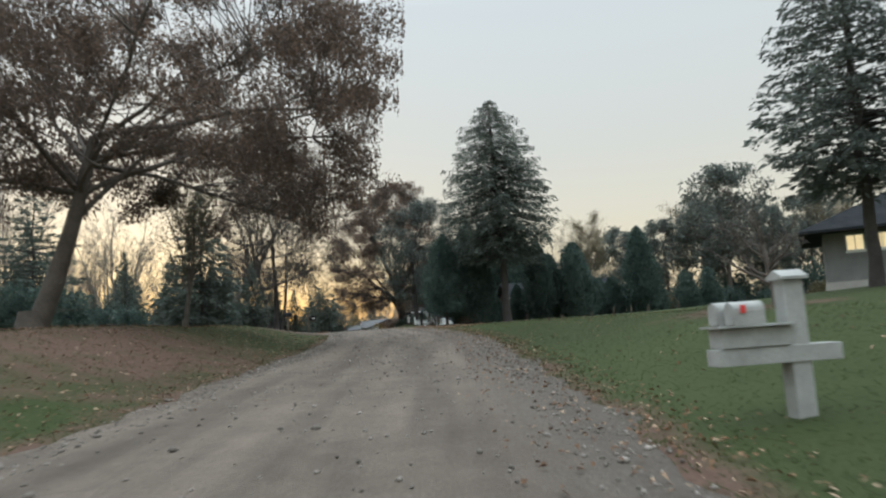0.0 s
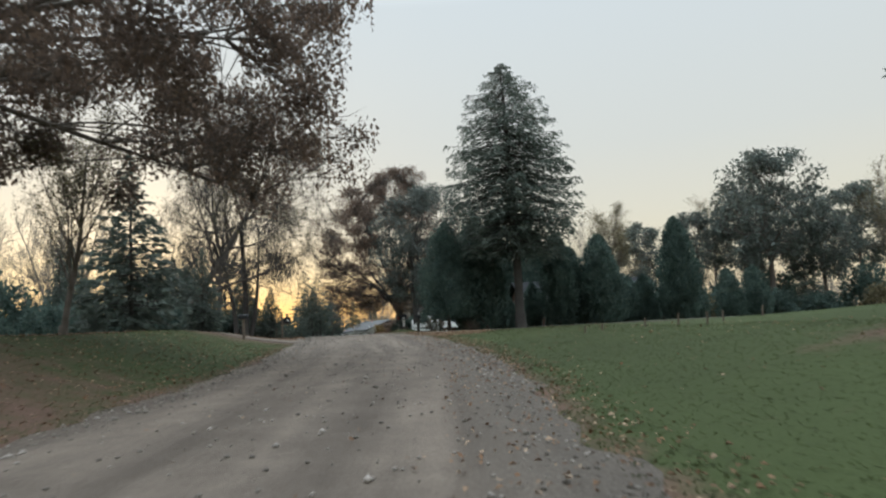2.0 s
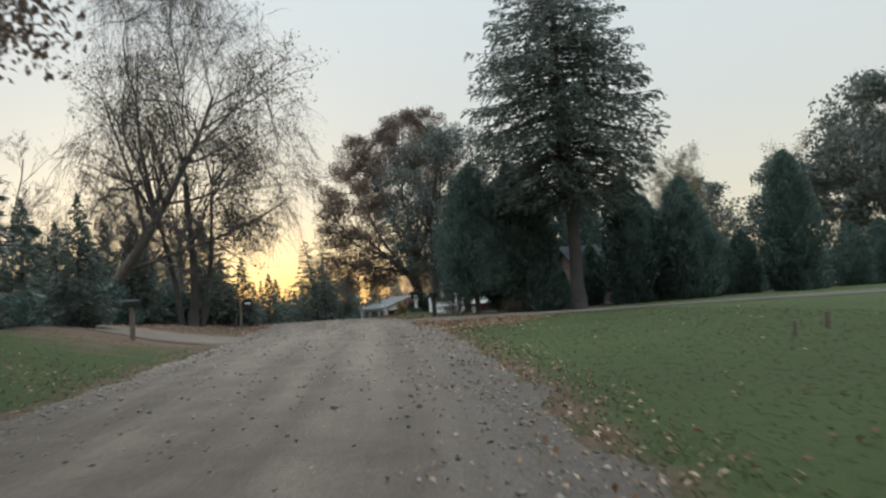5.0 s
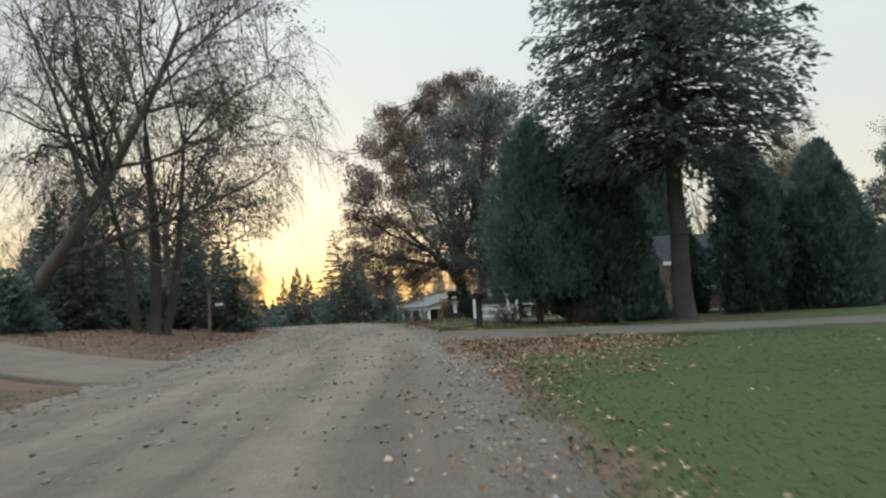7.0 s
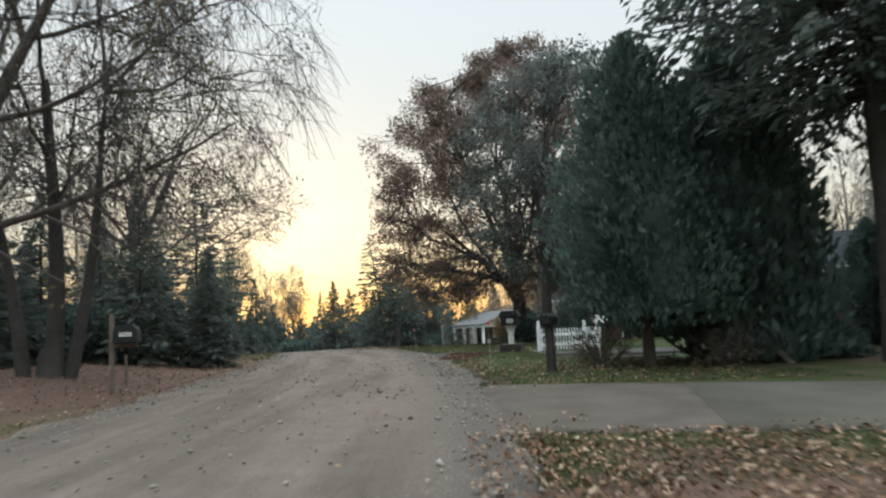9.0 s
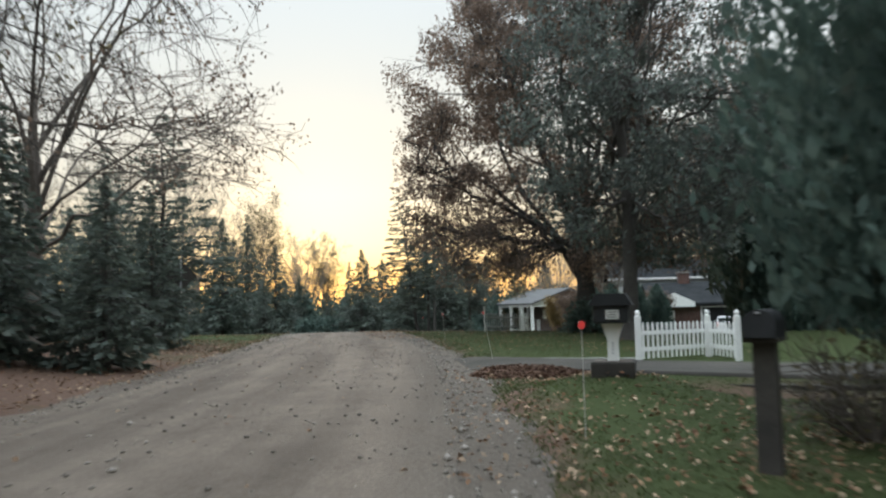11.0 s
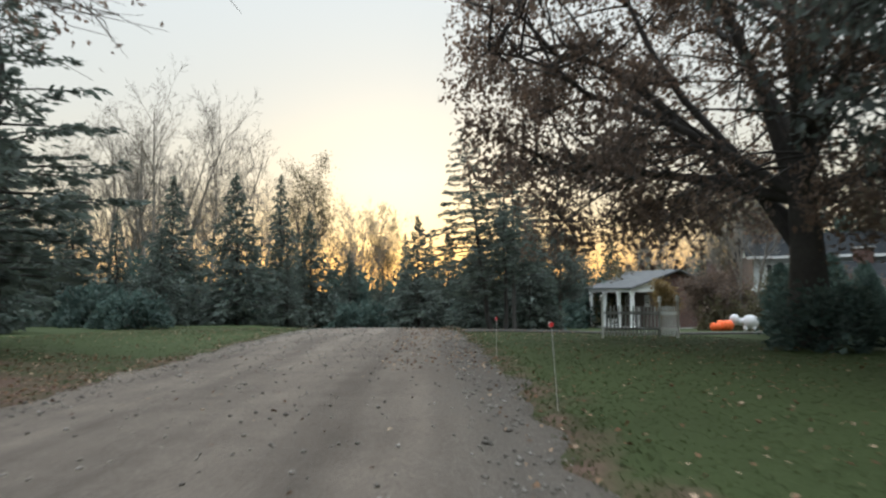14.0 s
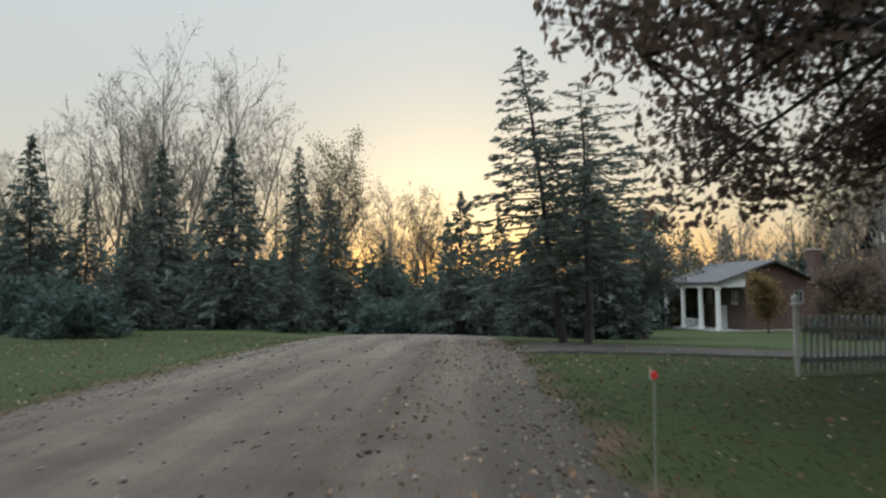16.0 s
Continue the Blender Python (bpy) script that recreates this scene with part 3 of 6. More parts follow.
def crowned(name, label, seed, fork, radius, centre, rx, rz, clusters, per, size, leaf, bark=BARK, flat=0.0, inner=0.45, spread_r=0.9, low=-1.0, crown="crown", lean=(0, 0), lobes=(), thin=1.0, twigs_each=9, weep=0.0, sprigs=0, stems=((0.0, 0.0),), twig_r=0.016, shade=1.0):
    """A broad tree: a short trunk, limbs that bend out to leaf clusters filling an uneven dome, and forked twigs."""
    rng = np.random.default_rng(seed)
    root = thing(name, label, "tree")
    C = np.array(centre, float)
    z = np.linspace(0, 1, 8)
    top = fork * 2.0
    P = np.stack([lean[0] * z + 0.12 * np.sin(4 * z), lean[1] * z + 0.1 * np.sin(3 * z + 1), -0.3 + z * (top + 0.3)], 1)
    seg = curve_tubes(P, radius * 1.05, radius * 0.45)
    foot = np.array([[0, 0, -0.35, 0.02, 0, 0.7, radius * 1.65, radius * 1.0]])
    a = np.concatenate([seg, foot])
    part_me("trunk", mesh_np("trunk", *tubes(a[:, :3], a[:, 3:6], a[:, 6], a[:, 7], 10), bark), root)
    feet = [P]
    for sx, sy in stems[1:]:
        P2 = np.stack([sx * (0.25 + 0.75 * z) + 0.15 * np.sin(5 * z), sy * (0.25 + 0.75 * z), -0.3 + z * (top * 1.15 + 0.3)], 1)
        a = curve_tubes(P2, radius * 0.8, radius * 0.12)
        part_me("trunk", mesh_np("trunk", *tubes(a[:, :3], a[:, 3:6], a[:, 6], a[:, 7], 9), bark), root)
        feet.append(P2)
    # cluster centres fill a lumpy ellipsoid, denser towards its skin
    u = rng.uniform(max(low, -1), 1, clusters)
    th = rng.uniform(0, 2 * np.pi, clusters)
    lump = 1 + 0.06 * np.sin(3 * th + seed) + 0.05 * np.sin(7 * u + 2 * th + seed)
    R = rng.uniform(inner ** 2, 1.0, clusters) ** 0.5 * lump * (1 - np.abs(u) ** 2.6) ** 0.5
    K = C + np.stack([rx * R * np.cos(th), rx * R * np.sin(th), rz * u * lump], 1)
    K[:, 2] -= flat * np.hypot(K[:, 0] - C[0], K[:, 1] - C[1]) ** 2 / rx
    K[:, 2] = np.maximum(K[:, 2], 1.2)
    for cx, cy, cz, lr, lz, count in lobes:
        e = unit(rng.normal(size=(count, 3))) * rng.uniform(0.2, 1.0, (count, 1)) ** 0.5
        K = np.concatenate([K, np.array([cx, cy, cz]) + e * [lr, lr, lz]])
    # main limbs, then each cluster hangs on its nearest limb
    n_main = min(17, len(K))
    mains = K[rng.choice(len(K), n_main, replace=False)]
    limbs, twigs, pts, fine = [], [], [], []
    for k in mains:
        h0 = rng.uniform(0.45, 0.95)
        stem = feet[int(np.argmin([np.hypot(*(q[-1] - k)[:2]) for q in feet]))]
        s0 = stem[min(7, int(h0 * 7.99))]
        mid = s0 * 0.5 + k * 0.5 + np.array([0, 0, 0.12 * rx]) * rng.uniform(-0.2, 1) + rng.normal(size=3) * 0.35
        t = np.linspace(0, 1, 9)[:, None]
        Q = (1 - t) ** 2 * s0 + 2 * t * (1 - t) * mid + t ** 2 * k + rng.normal(size=(9, 3)) * 0.22 * t
        limbs.append(curve_tubes(Q, radius * rng.uniform(0.24, 0.38), radius * 0.06))
        pts.append(Q[2:])
    pts = np.concatenate(pts)
    for k in K:
        dist = np.linalg.norm(pts - k, axis=1) + 0.8 * np.maximum(pts[:, 2] - k[2], 0)
        s0 = pts[np.argsort(dist)[rng.integers(0, 7)]]
        mid = (s0 + k) / 2 + rng.normal(size=3) * 0.3 + [0, 0, 0.25]
        t = np.linspace(0, 1, 6)[:, None]
        Q = (1 - t) ** 2 * s0 + 2 * t * (1 - t) * mid + t ** 2 * k
        limbs.append(curve_tubes(Q, radius * 0.09, 0.010))
        for _ in range(twigs_each):
            e = k + np.clip(rng.normal(size=3), -1.1, 1.1) * spread_r * 0.7
            b0 = Q[rng.integers(3, 6)]
            m2 = (b0 + e) / 2 + rng.normal(size=3) * 0.15 + [0, 0, 0.2 * weep]
            e = e - [0, 0, weep * rng.uniform(0.2, 1.2)]
            twigs.append(curve_tubes(np.array([b0, m2, e]), twig_r, 0.004))
            for _ in range(sprigs):
                g = rng.random()
                q0 = m2 * (1 - g) + e * g
                q1 = q0 + (e - m2) * 0.35 + rng.normal(size=3) * 0.28 - [0, 0, 0.25 * weep]
                q2 = q1 + (q1 - q0) * 0.7 - [0, 0, 0.55 * weep]
                fine += [(*q0, *q1, 0.011), (*q1, *q2, 0.008)]
    b = np.concatenate(limbs)
    part_me("branch_frame", mesh_np("branch_frame", *tubes(b[:, :3], b[:, 3:6], b[:, 6], b[:, 7], 6), bark), root, kind="stuff")
    b = np.concatenate(twigs)
    vf = tubes(b[:, :3], b[:, 3:6], b[:, 6], b[:, 7], 3)
    if fine:
        e = np.array(fine)
        vf = join(vf, ribbons(rng, e[:, :3], e[:, 3:6], e[:, 6] * 1.6))
    part_me("twig_mass", mesh_np("twig_mass", *vf, bark), root, kind="stuff")
    w = rng.uniform(0.35, 1.5, len(K))
    w *= shade + (1 - shade) * np.clip((K[:, 2] - C[2]) / rz + 0.75, 0, 1)
    w[clusters:] *= thin
    i = rng.choice(len(K), len(K) * per, p=w / w.sum())
    n = len(i)
    g = rng.normal(size=(n, 3))
    g = np.clip(g, -1.5, 1.5) * 0.42
    L = K[i] + g * np.array([1, 1, 0.75]) * spread_r * rng.uniform(0.8, 1.35, len(K))[i][:, None]
    ln = size * rng.uniform(0.6, 1.3, n)
    V, F = cards(rng, L, ln, ln * rng.uniform(0.42, 0.68, n), rng.normal(size=(n, 3)) + [0, 0, -0.8])
    part_me(crown, mesh_np(crown, V, F, leaf), root, kind="stuff")
    return root

def conifer(name, label, seed, h, r, base=0.1, boughs=200, per=12, pieces=2, droop=0.35, lift=0.25, needle=0.3, leaf=SPRUCE, power=0.9, hang=0.5, girth=None, even=0.8, side=0.42, full=2.5, width=0.3, taper=0.0, sparse=0.0):
    """A spruce or pine at the origin: one trunk, boughs that sag and turn up, and needled branchlets on both sides of each."""
    rng = np.random.default_rng(seed)
    root = thing(name, label, "tree")
    n = 12
    z = np.linspace(-0.3, h, n + 1)
    rad = np.maximum((girth or 0.012 + 0.011 * h) * np.clip(1 - z / (h * 1.03), 0, 1) ** 0.8, 0.01)
    rad[0] *= 1.35
    P = np.stack([rng.normal(size=n + 1) * 0.05, rng.normal(size=n + 1) * 0.05, z], 1)
    V, F = tubes(P[:-1], P[1:], rad[:-1], rad[1:], 10)
    part_me("trunk", mesh_np("trunk", V, F, BARK_DARK), root)
    t = base + (1 - base) * (np.arange(boughs) + rng.uniform(0, 1, boughs)) / boughs * 0.995
    t = base + (1 - base) * ((t - base) / (1 - base)) ** 1.12
    th = np.arange(boughs) * 2.39996 + rng.normal(size=boughs) * 0.5
    reach = r * (1 - (t - base) / (1 - base)) ** power * np.minimum(1.0, 0.6 + full * (t - base)) + 0.06
    if taper:
        reach = r * (1 - np.exp(-(1.0 - t) * h / taper)) * np.minimum(1.0, 0.7 + full * (t - base)) + 0.06
    R = reach * np.where(rng.random(boughs) < 0.25, rng.uniform(0.5 * even, even, boughs), rng.uniform(even, 1.06, boughs))
    out_ = np.stack([np.cos(th), np.sin(th), 0 * th], 1)
    across = np.stack([-out_[:, 1], out_[:, 0], 0 * th], 1)
    up = lift * (0.4 + 1.5 * t)
    sag = droop * rng.uniform(0.7, 1.3, boughs)
    s0 = np.stack([0 * t, 0 * t, t * h], 1)
    def at(i, f):
        """The point at the fraction f of bough i."""
        rise = R[i] * (up[i] * f - 1.35 * sag[i] * f ** 1.6 + 0.55 * sag[i] * f ** 4)
        return s0[i] + out_[i] * (R[i] * f)[:, None] + np.stack([0 * f, 0 * f, rise], 1)
    idx = np.arange(boughs)
    marks = [at(idx, np.full(boughs, q)) for q in (0.0, 0.35, 0.7, 1.0)]
    br = 0.010 + 0.011 * R
    V, F = join(*[tubes(a, b, br * k0, br * k1, 3) for a, b, k0, k1 in zip(marks, marks[1:], (1.0, 0.72, 0.45), (0.72, 0.45, 0.12))])
    part_me("bough_frame", mesh_np("bough_frame", V, F, BARK_DARK), root, kind="stuff")
    i = np.repeat(idx, np.maximum(4, (per * (0.3 + 0.7 * R / r) * (1 - sparse * np.clip(1.0 - (t - base) / 0.3, 0, 1))).astype(int)))
    k = len(i)
    f = rng.uniform(0.12, 1.0, k) ** 0.8
    sd = np.where(rng.random(k) < 0.5, -1.0, 1.0) * rng.uniform(0.5, 1.0, k)
    ln = (side * R[i] * (1.08 - f) + (0.19 - 0.14 * t[i]) * h / 10) * rng.uniform(0.6, 1.2, k)
    d = unit(out_[i] * (0.35 + 0.75 * f)[:, None] + across[i] * sd[:, None] + rng.normal(size=(k, 3)) * 0.16)
    b0 = at(i, f)
    C, D, L = [], [], []
    for j in range(pieces):
        g = (j + rng.uniform(0.2, 0.9, k)) / pieces
        drop = hang * ln * g ** 1.5
        c = b0 + d * (ln * g)[:, None] + rng.normal(size=(k, 3)) * 0.04
        c[:, 2] -= drop
        low = np.stack([0 * g, 0 * g, -hang * rng.uniform(0.3, 1.6, k) * g], 1)
        C.append(c), D.append(d + low + rng.normal(size=(k, 3)) * 0.22), L.append(needle * rng.uniform(0.6, 1.3, k) * (1.15 - 0.7 * t[i] ** 1.5))
    V, F = cards(rng, np.concatenate(C), np.concatenate(L), np.concatenate(L) * width, np.concatenate(D), 0.15)
    part_me("crown", mesh_np("crown", V, F, leaf), root, kind="stuff")
    return root

def cedar(name, label, seed, h, r, count=9000, size=0.34, leaf=CEDAR, tops=1, lump=0.18, waist=0.25, category="tree", lift=0.0):
    """A dense columnar evergreen that is green to the ground."""
    rng = np.random.default_rng(seed)
    root = thing(name, label, category)
    part("trunk", lathe([(0.16, -0.2), (0.12, h * 0.25), (0.05, h * 0.7)], 7), BARK, root)
    def prof(t):
        return r * np.minimum(1.0, 0.72 + 1.2 * t) * np.clip(1 - np.clip((t - waist) / (1 - waist), 0, 1) ** 2.0, 0, 1) ** 0.7
    leads = [(0.0, 0.0, 1.0, 1.0)] + [(rng.uniform(-0.5, 0.5) * r, rng.uniform(-0.5, 0.5) * r, rng.uniform(0.7, 0.95), rng.uniform(0.6, 0.8)) for _ in range(tops - 1)]
    V, F = [], []
    for lx, ly, lh, lr in leads:
        k = int(count * lh * lr / sum(b[2] * b[3] for b in leads))
        t = lift + (1 - lift) * rng.uniform(0.0, 1.0, k) ** 1.15
        th = rng.uniform(0, 2 * np.pi, k)
        tuft = rng.uniform(-1, 1, (18, 26))[(th / (2 * np.pi) * 17.99).astype(int), (t * 25.99).astype(int)]
        bump = 1 + 0.13 * tuft + lump * (np.sin(3 * th + 9 * t + seed) * np.sin(5 * th - 6 * t) + 0.6 * np.sin(7 * th + 23 * t))
        R = prof(t) * lr * bump * (1 - 0.35 * rng.random(k) ** 2) * (1 + 0.07 * rng.normal(size=k)) + 0.03
        C = np.stack([lx + R * np.cos(th), ly + R * np.sin(th), 0.05 + t * h * lh * rng.uniform(0.97, 1.02, k)], 1)
        D = np.stack([np.cos(th) * 0.55, np.sin(th) * 0.55, np.full(k, 0.9)], 1) + rng.normal(size=(k, 3)) * 0.35
        L = size * rng.uniform(0.6, 1.3, k)
        V.append(C), F.append((D, L))
        # inner boughs close the column
        zz = np.linspace(max(0.02, lift + 0.05), 0.93, 9)
        rr = prof(zz) * lr * 0.6
        P = np.stack([np.full(9, lx), np.full(9, ly), zz * h * lh], 1)
        F[-1] = (D, L, tubes(P[:-1], P[1:], rr[:-1], rr[1:], 10))
    C = np.concatenate(V)
    D, L = np.concatenate([f[0] for f in F]), np.concatenate([f[1] for f in F])
    vf = join(cards(rng, C, L, L * 0.42, D, 0.2), *[f[2] for f in F])
    part_me("crown", mesh_np("crown", *vf, leaf), root)
    return root

def bush(name, label, seed, r, h, leaf, count=2600, size=0.22, twigs=0):
    rng = np.random.default_rng(seed)
    root = thing(name, label, "shrub")
    k = 26
    th, el = rng.uniform(0, 2 * np.pi, k), rng.uniform(0.35, 1.3, k)
    tip = np.stack([r * np.cos(th) * np.cos(el), r * np.sin(th) * np.cos(el), h * np.sin(el)], 1) * rng.uniform(0.7, 1.05, k)[:, None]
    V, F = tubes(np.tile([[0, 0, -0.1]], (k, 1)), tip, np.full(k, 0.025), np.full(k, 0.006), 4)
    if twigs:
        i = rng.integers(0, k, twigs)
        P0 = tip[i] * rng.uniform(0.3, 1.0, twigs)[:, None]
        P1 = P0 + (unit(tip[i]) * 0.6 + rng.normal(size=(twigs, 3)) * 0.55) * rng.uniform(0.15, 0.5, twigs)[:, None]
        P2 = P1 + (P1 - P0) * 0.6 + rng.normal(size=(twigs, 3)) * 0.1
        V, F = join((V, F), ribbons(rng, P0, P1, np.full(twigs, 0.016)), ribbons(rng, P1, P2, np.full(twigs, 0.009)))
    part_me("stem_frame", mesh_np("stem_frame", V, F, BARK), root, kind="stuff")
    d = unit(rng.normal(size=(count, 3)))
    d[:, 2] = np.abs(d[:, 2])
    lump = 0.75 + 0.25 * np.sin(5 * np.arctan2(d[:, 1], d[:, 0]) + seed) * np.cos(4 * d[:, 2]) + 0.2 * rng.random(count)
    C = d * np.array([r, r, h]) * (lump * rng.uniform(0.6, 1.0, count) ** 0.5)[:, None] + [0, 0, 0.05]
    L = size * rng.uniform(0.6, 1.3, count)
    V, F = cards(rng, C, L, L * 0.55, d + rng.normal(size=(count, 3)) * 0.7)
    part_me("foliage", mesh_np("foliage", V, F, leaf), root, kind="stuff")
    return root

def stand(tree, x, y, size=1.0, turn=0.0, lean=0.0, sink=0.0, label=""):
    """Moves a tree to its place on the ground."""
    tree.matrix_basis = Matrix.Translation((x, y, gz(x, y) - sink)) @ pose(0, 0, 0, 0, lean, turn) @ Matrix.Diagonal((size, size, size, 1))
    return tagged(tree, label)

def again(tree, x, y, size=1.0, turn=0.0, tall=1.0, label="", lean=0.0):
    m = Matrix.Translation((x, y, gz(x, y))) @ pose(0, 0, 0, 0, lean, 0) @ pose(0, 0, 0, 0, 0, turn)
    c = copy_thing(tree, m)
    c.scale = (size, size, size * tall)
    return tagged(c, label)

OAK_O = dict(fine=0.010, steps=(9, 8, 6, 4), wild=(0.07, 0.15, 0.22, 0.3), lift=(0.02, 0.07, 0.03, 0.0), bare=(0.2, 0.2, 0.1, 0), kids=(2, 2, 2, 0), odds=(1.0, 0.8, 0.6, 0), angle=(66, 50, 42, 30), ratio=(0.80, 0.52, 0.5, 0.4))
BARE_O = dict(fine=0.010, steps=(9, 7, 5, 3), wild=(0.035, 0.06, 0.08, 0.12), lift=(0.02, 0.09, 0.06, 0.03), bare=(0.2, 0.12, 0.05, 0), kids=(3, 3, 3, 0), odds=(0.85, 0.66, 0.62, 0), angle=(36, 36, 38, 30), ratio=(0.62, 0.46, 0.44, 0.4))
LEAN_O = dict(BARE_O, lift=(0.075, 0.06, 0.02, 0.0), angle=(48, 42, 40, 30))
BARE_S = dict(BARE_O, steps=(9, 7, 5, 3), lift=(0.02, 0.07, 0.05, 0.02), bare=(0.25, 0.1, 0.05, 0), kids=(2, 3, 3, 0), odds=(0.85, 0.58, 0.62, 0), angle=(40, 38, 40, 30), ratio=(0.44, 0.50, 0.50, 0.4))

# near left: the spreading oak whose boughs reach over the road
oak_l = crowned("oak_tree", "spreading oak with russet leaves over the road bank", 11, 3.4, 0.38, (3.3, 2.4, 9.8), 10.4, 6.4, 310, 360, 0.155, OAK, flat=0.10, spread_r=1.05, low=-0.72, inner=0.35, lean=(2.2, 0.3), lobes=((10.8, 5.8, 6.4, 2.2, 1.4, 12), (12.2, 6.6, 5.2, 1.1, 0.7, 5), (9.0, 6.5, 5.6, 2.0, 1.2, 6)), thin=0.22)
stand(oak_l, -11.3, 26.5, 1.0, 0)
oak_r = crowned("oak_tree", "large rounded oak in brown autumn leaf on the lawn", 23, 2.6, 0.57, (-0.3, 0.0, 10.2), 8.0, 7.7, 340, 222, 0.155, OAK, BARK_DARK, flat=0.08, spread_r=1.0, low=-0.8, inner=0.25, lobes=((-6.0, -2.0, 4.8, 1.9, 1.2, 7), (-6.7, -0.8, 6.8, 2.2, 2.0, 10), (-4.2, -3.2, 4.8, 1.9, 1.1, 5), (-6.2, 1.6, 4.8, 1.8, 1.1, 7), (-4.4, 3.2, 4.4, 1.8, 1.0, 6), (3.5, 3.5, 5.0, 2.2, 1.2, 8), (-6.2, 0.0, 9.9, 2.6, 2.8, 16), (-2.8, -2.6, 3.0, 1.6, 0.6, 8), (1.4, -2.8, 3.0, 1.7, 0.7, 9), (3.8, -2.0, 3.6, 1.6, 0.8, 7), (-5.8, 2.2, 3.4, 1.4, 0.8, 8), (-4.0, 3.5, 3.5, 1.5, 0.8, 7)), thin=0.9, shade=0.6)
stand(oak_r, 4.45, 92, 1.0, 0)
big_spruce = conifer("spruce_tree", "tall old spruce with a bare lower trunk", 5, 19.8, 5.15, 0.29, 540, 33, 4, 0.42, 0.16, 0.32, SPRUCE, hang=0.8, girth=0.35, even=0.84, side=0.34, full=2.2, width=0.34, taper=3.3, sparse=0.62)
stand(big_spruce, 12.2, 62.7, 1.0, 0, -0.9)

# near right: the spruce at the edge of the rising lawn
near_spruce = conifer("spruce_tree", "dense grey-green spruce on the rising lawn", 8, 17, 4.6, 0.23, 330, 30, 3, 0.3, 0.24, 0.36, BLUE_SPRUCE, power=0.62, hang=0.5, girth=0.26)
stand(near_spruce, 19.8, 26.5)

# middle-sized spruces, built in three kinds and set out along both sides
spruce_a = conifer("spruce_tree", "dark spruce in the row beside the lawn", 31, 10, 4.1, 0.03, 230, 15, 2, 0.30, 0.22, 0.50, SPRUCE, power=1.05, hang=0.45, even=0.68, width=0.38)
spruce_b = conifer("spruce_tree", "slender dark spruce in the row beside the lawn", 32, 10, 2.7, 0.05, 200, 13, 2, 0.35, 0.2, 0.42, SPRUCE, power=1.05, hang=0.5, even=0.65, width=0.36)
spruce_c = conifer("spruce_tree", "ragged layered spruce with open boughs", 33, 10, 4.4, 0.16, 112, 36, 2, 0.16, 0.16, 0.36, SPRUCE, power=0.8, hang=0.22, even=0.6, side=0.30)
pine = crowned("pine_tree", "open pine with a rounded crown and bare trunk", 34, 4.4, 0.24, (0, 0, 7.6), 3.9, 4.3, 110, 75, 0.30, BLUE_SPRUCE, spread_r=1.0, low=-0.8, inner=0.2)
pine_b = conifer("pine_tree", "open layered pine with a bare lower trunk", 35, 12, 5.2, 0.34, 66, 48, 2, 0.08, 0.1, 0.38, SPRUCE, power=0.5, hang=0.2, even=0.6, side=0.3)
stand(spruce_a, -24.0, 114, 0.97, 0)
stand(spruce_b, -27.0, 126, 1.22, 0)
stand(spruce_c, -12.9, 85, 0.95, 0)
stand(pine, 43.5, 84, 1.42, 0)
rs = random.Random(4)
SPRUCES = [("a", -10.0, 47.0, 0.92), ("b", -18.5, 60, 0.64), ("a", -7.4, 50.5, 0.42), ("a", -15.5, 80, 0.74), ("c", -17.5, 88, 0.95),
           ("a", -32.8, 110, 0.9), ("b", -31.3, 112, 0.72), ("a", -30.0, 116, 0.98), ("a", -22.6, 122, 0.82), ("a", -13.8, 120, 0.80), ("b", -17.2, 128, 0.76),
           ("a", -20.0, 113, 0.45), ("a", -27.0, 110.5, 0.55), ("a", -36.5, 105, 0.85), ("c", -41, 99, 0.95), ("a", -25, 96, 0.82), ("a", -31, 97, 1.0), ("a", -20.5, 131, 0.55),
           ("a", -9.3, 118, 0.60), ("a", -6.1, 119, 0.74), ("a", -8.8, 124, 0.9), ("a", -7.2, 122, 0.95), ("a", -2.5, 167, 1.15), ("a", -6.8, 164, 1.2), ("a", 1.5, 170, 1.2), ("a", -11, 160, 1.1), ("a", -11.5, 126, 0.62),
           ("b", -11.2, 80.5, 0.42), ("a", -8.6, 70.5, 0.6), ("a", -11.5, 66.5, 0.62), ("a", -9.6, 78.5, 0.5), ("a", -13.2, 72, 0.66), ("a", -16, 64, 0.7), ("a", -11.8, 58.5, 0.5), ("a", -13.5, 68, 0.62), ("a", -6.6, 71.5, 0.46), ("a", -16.5, 73, 0.7), ("a", -21, 68, 0.75), ("c", -19, 45, 0.95), ("a", -24, 56, 0.9),
           ("a", 36, 92, 0.9), ("a", 57, 100, 1.1), ("a", -15.5, 135, 0.9), ("b", -19.0, 142, 1.0), ("a", -9, 140, 0.8), ("a", -26, 138, 0.8), ("a", 10.5, 139, 0.95), ("a", 19.8, 131.5, 1.0), ("a", 23.5, 130.5, 1.05), ("a", 14.5, 140, 1.2)]
KIND = {"a": spruce_a, "b": spruce_b, "c": spruce_c}
for k, x, y, s in SPRUCES:
    again(KIND[k], x, y, s * rs.uniform(0.96, 1.04), rs.uniform(0, 360), rs.uniform(0.95, 1.05))
stand(pine_b, -5.0, 103.4, 0.64, 20)
again(pine_b, -6.0, 112, 0.78, 140)
again(spruce_c, -5.8, 103.9, 0.9, 75, 1.0, "tall ragged spruce leaning beside the far drive", -7.0)
again(pine, 12.6, 96.5, 1.2, 70, 0.78, "dark pine behind the picket fence")
again(pine, -4.5, 122.5, 0.55, 120, 1.0, "small dark pine beside the porch")
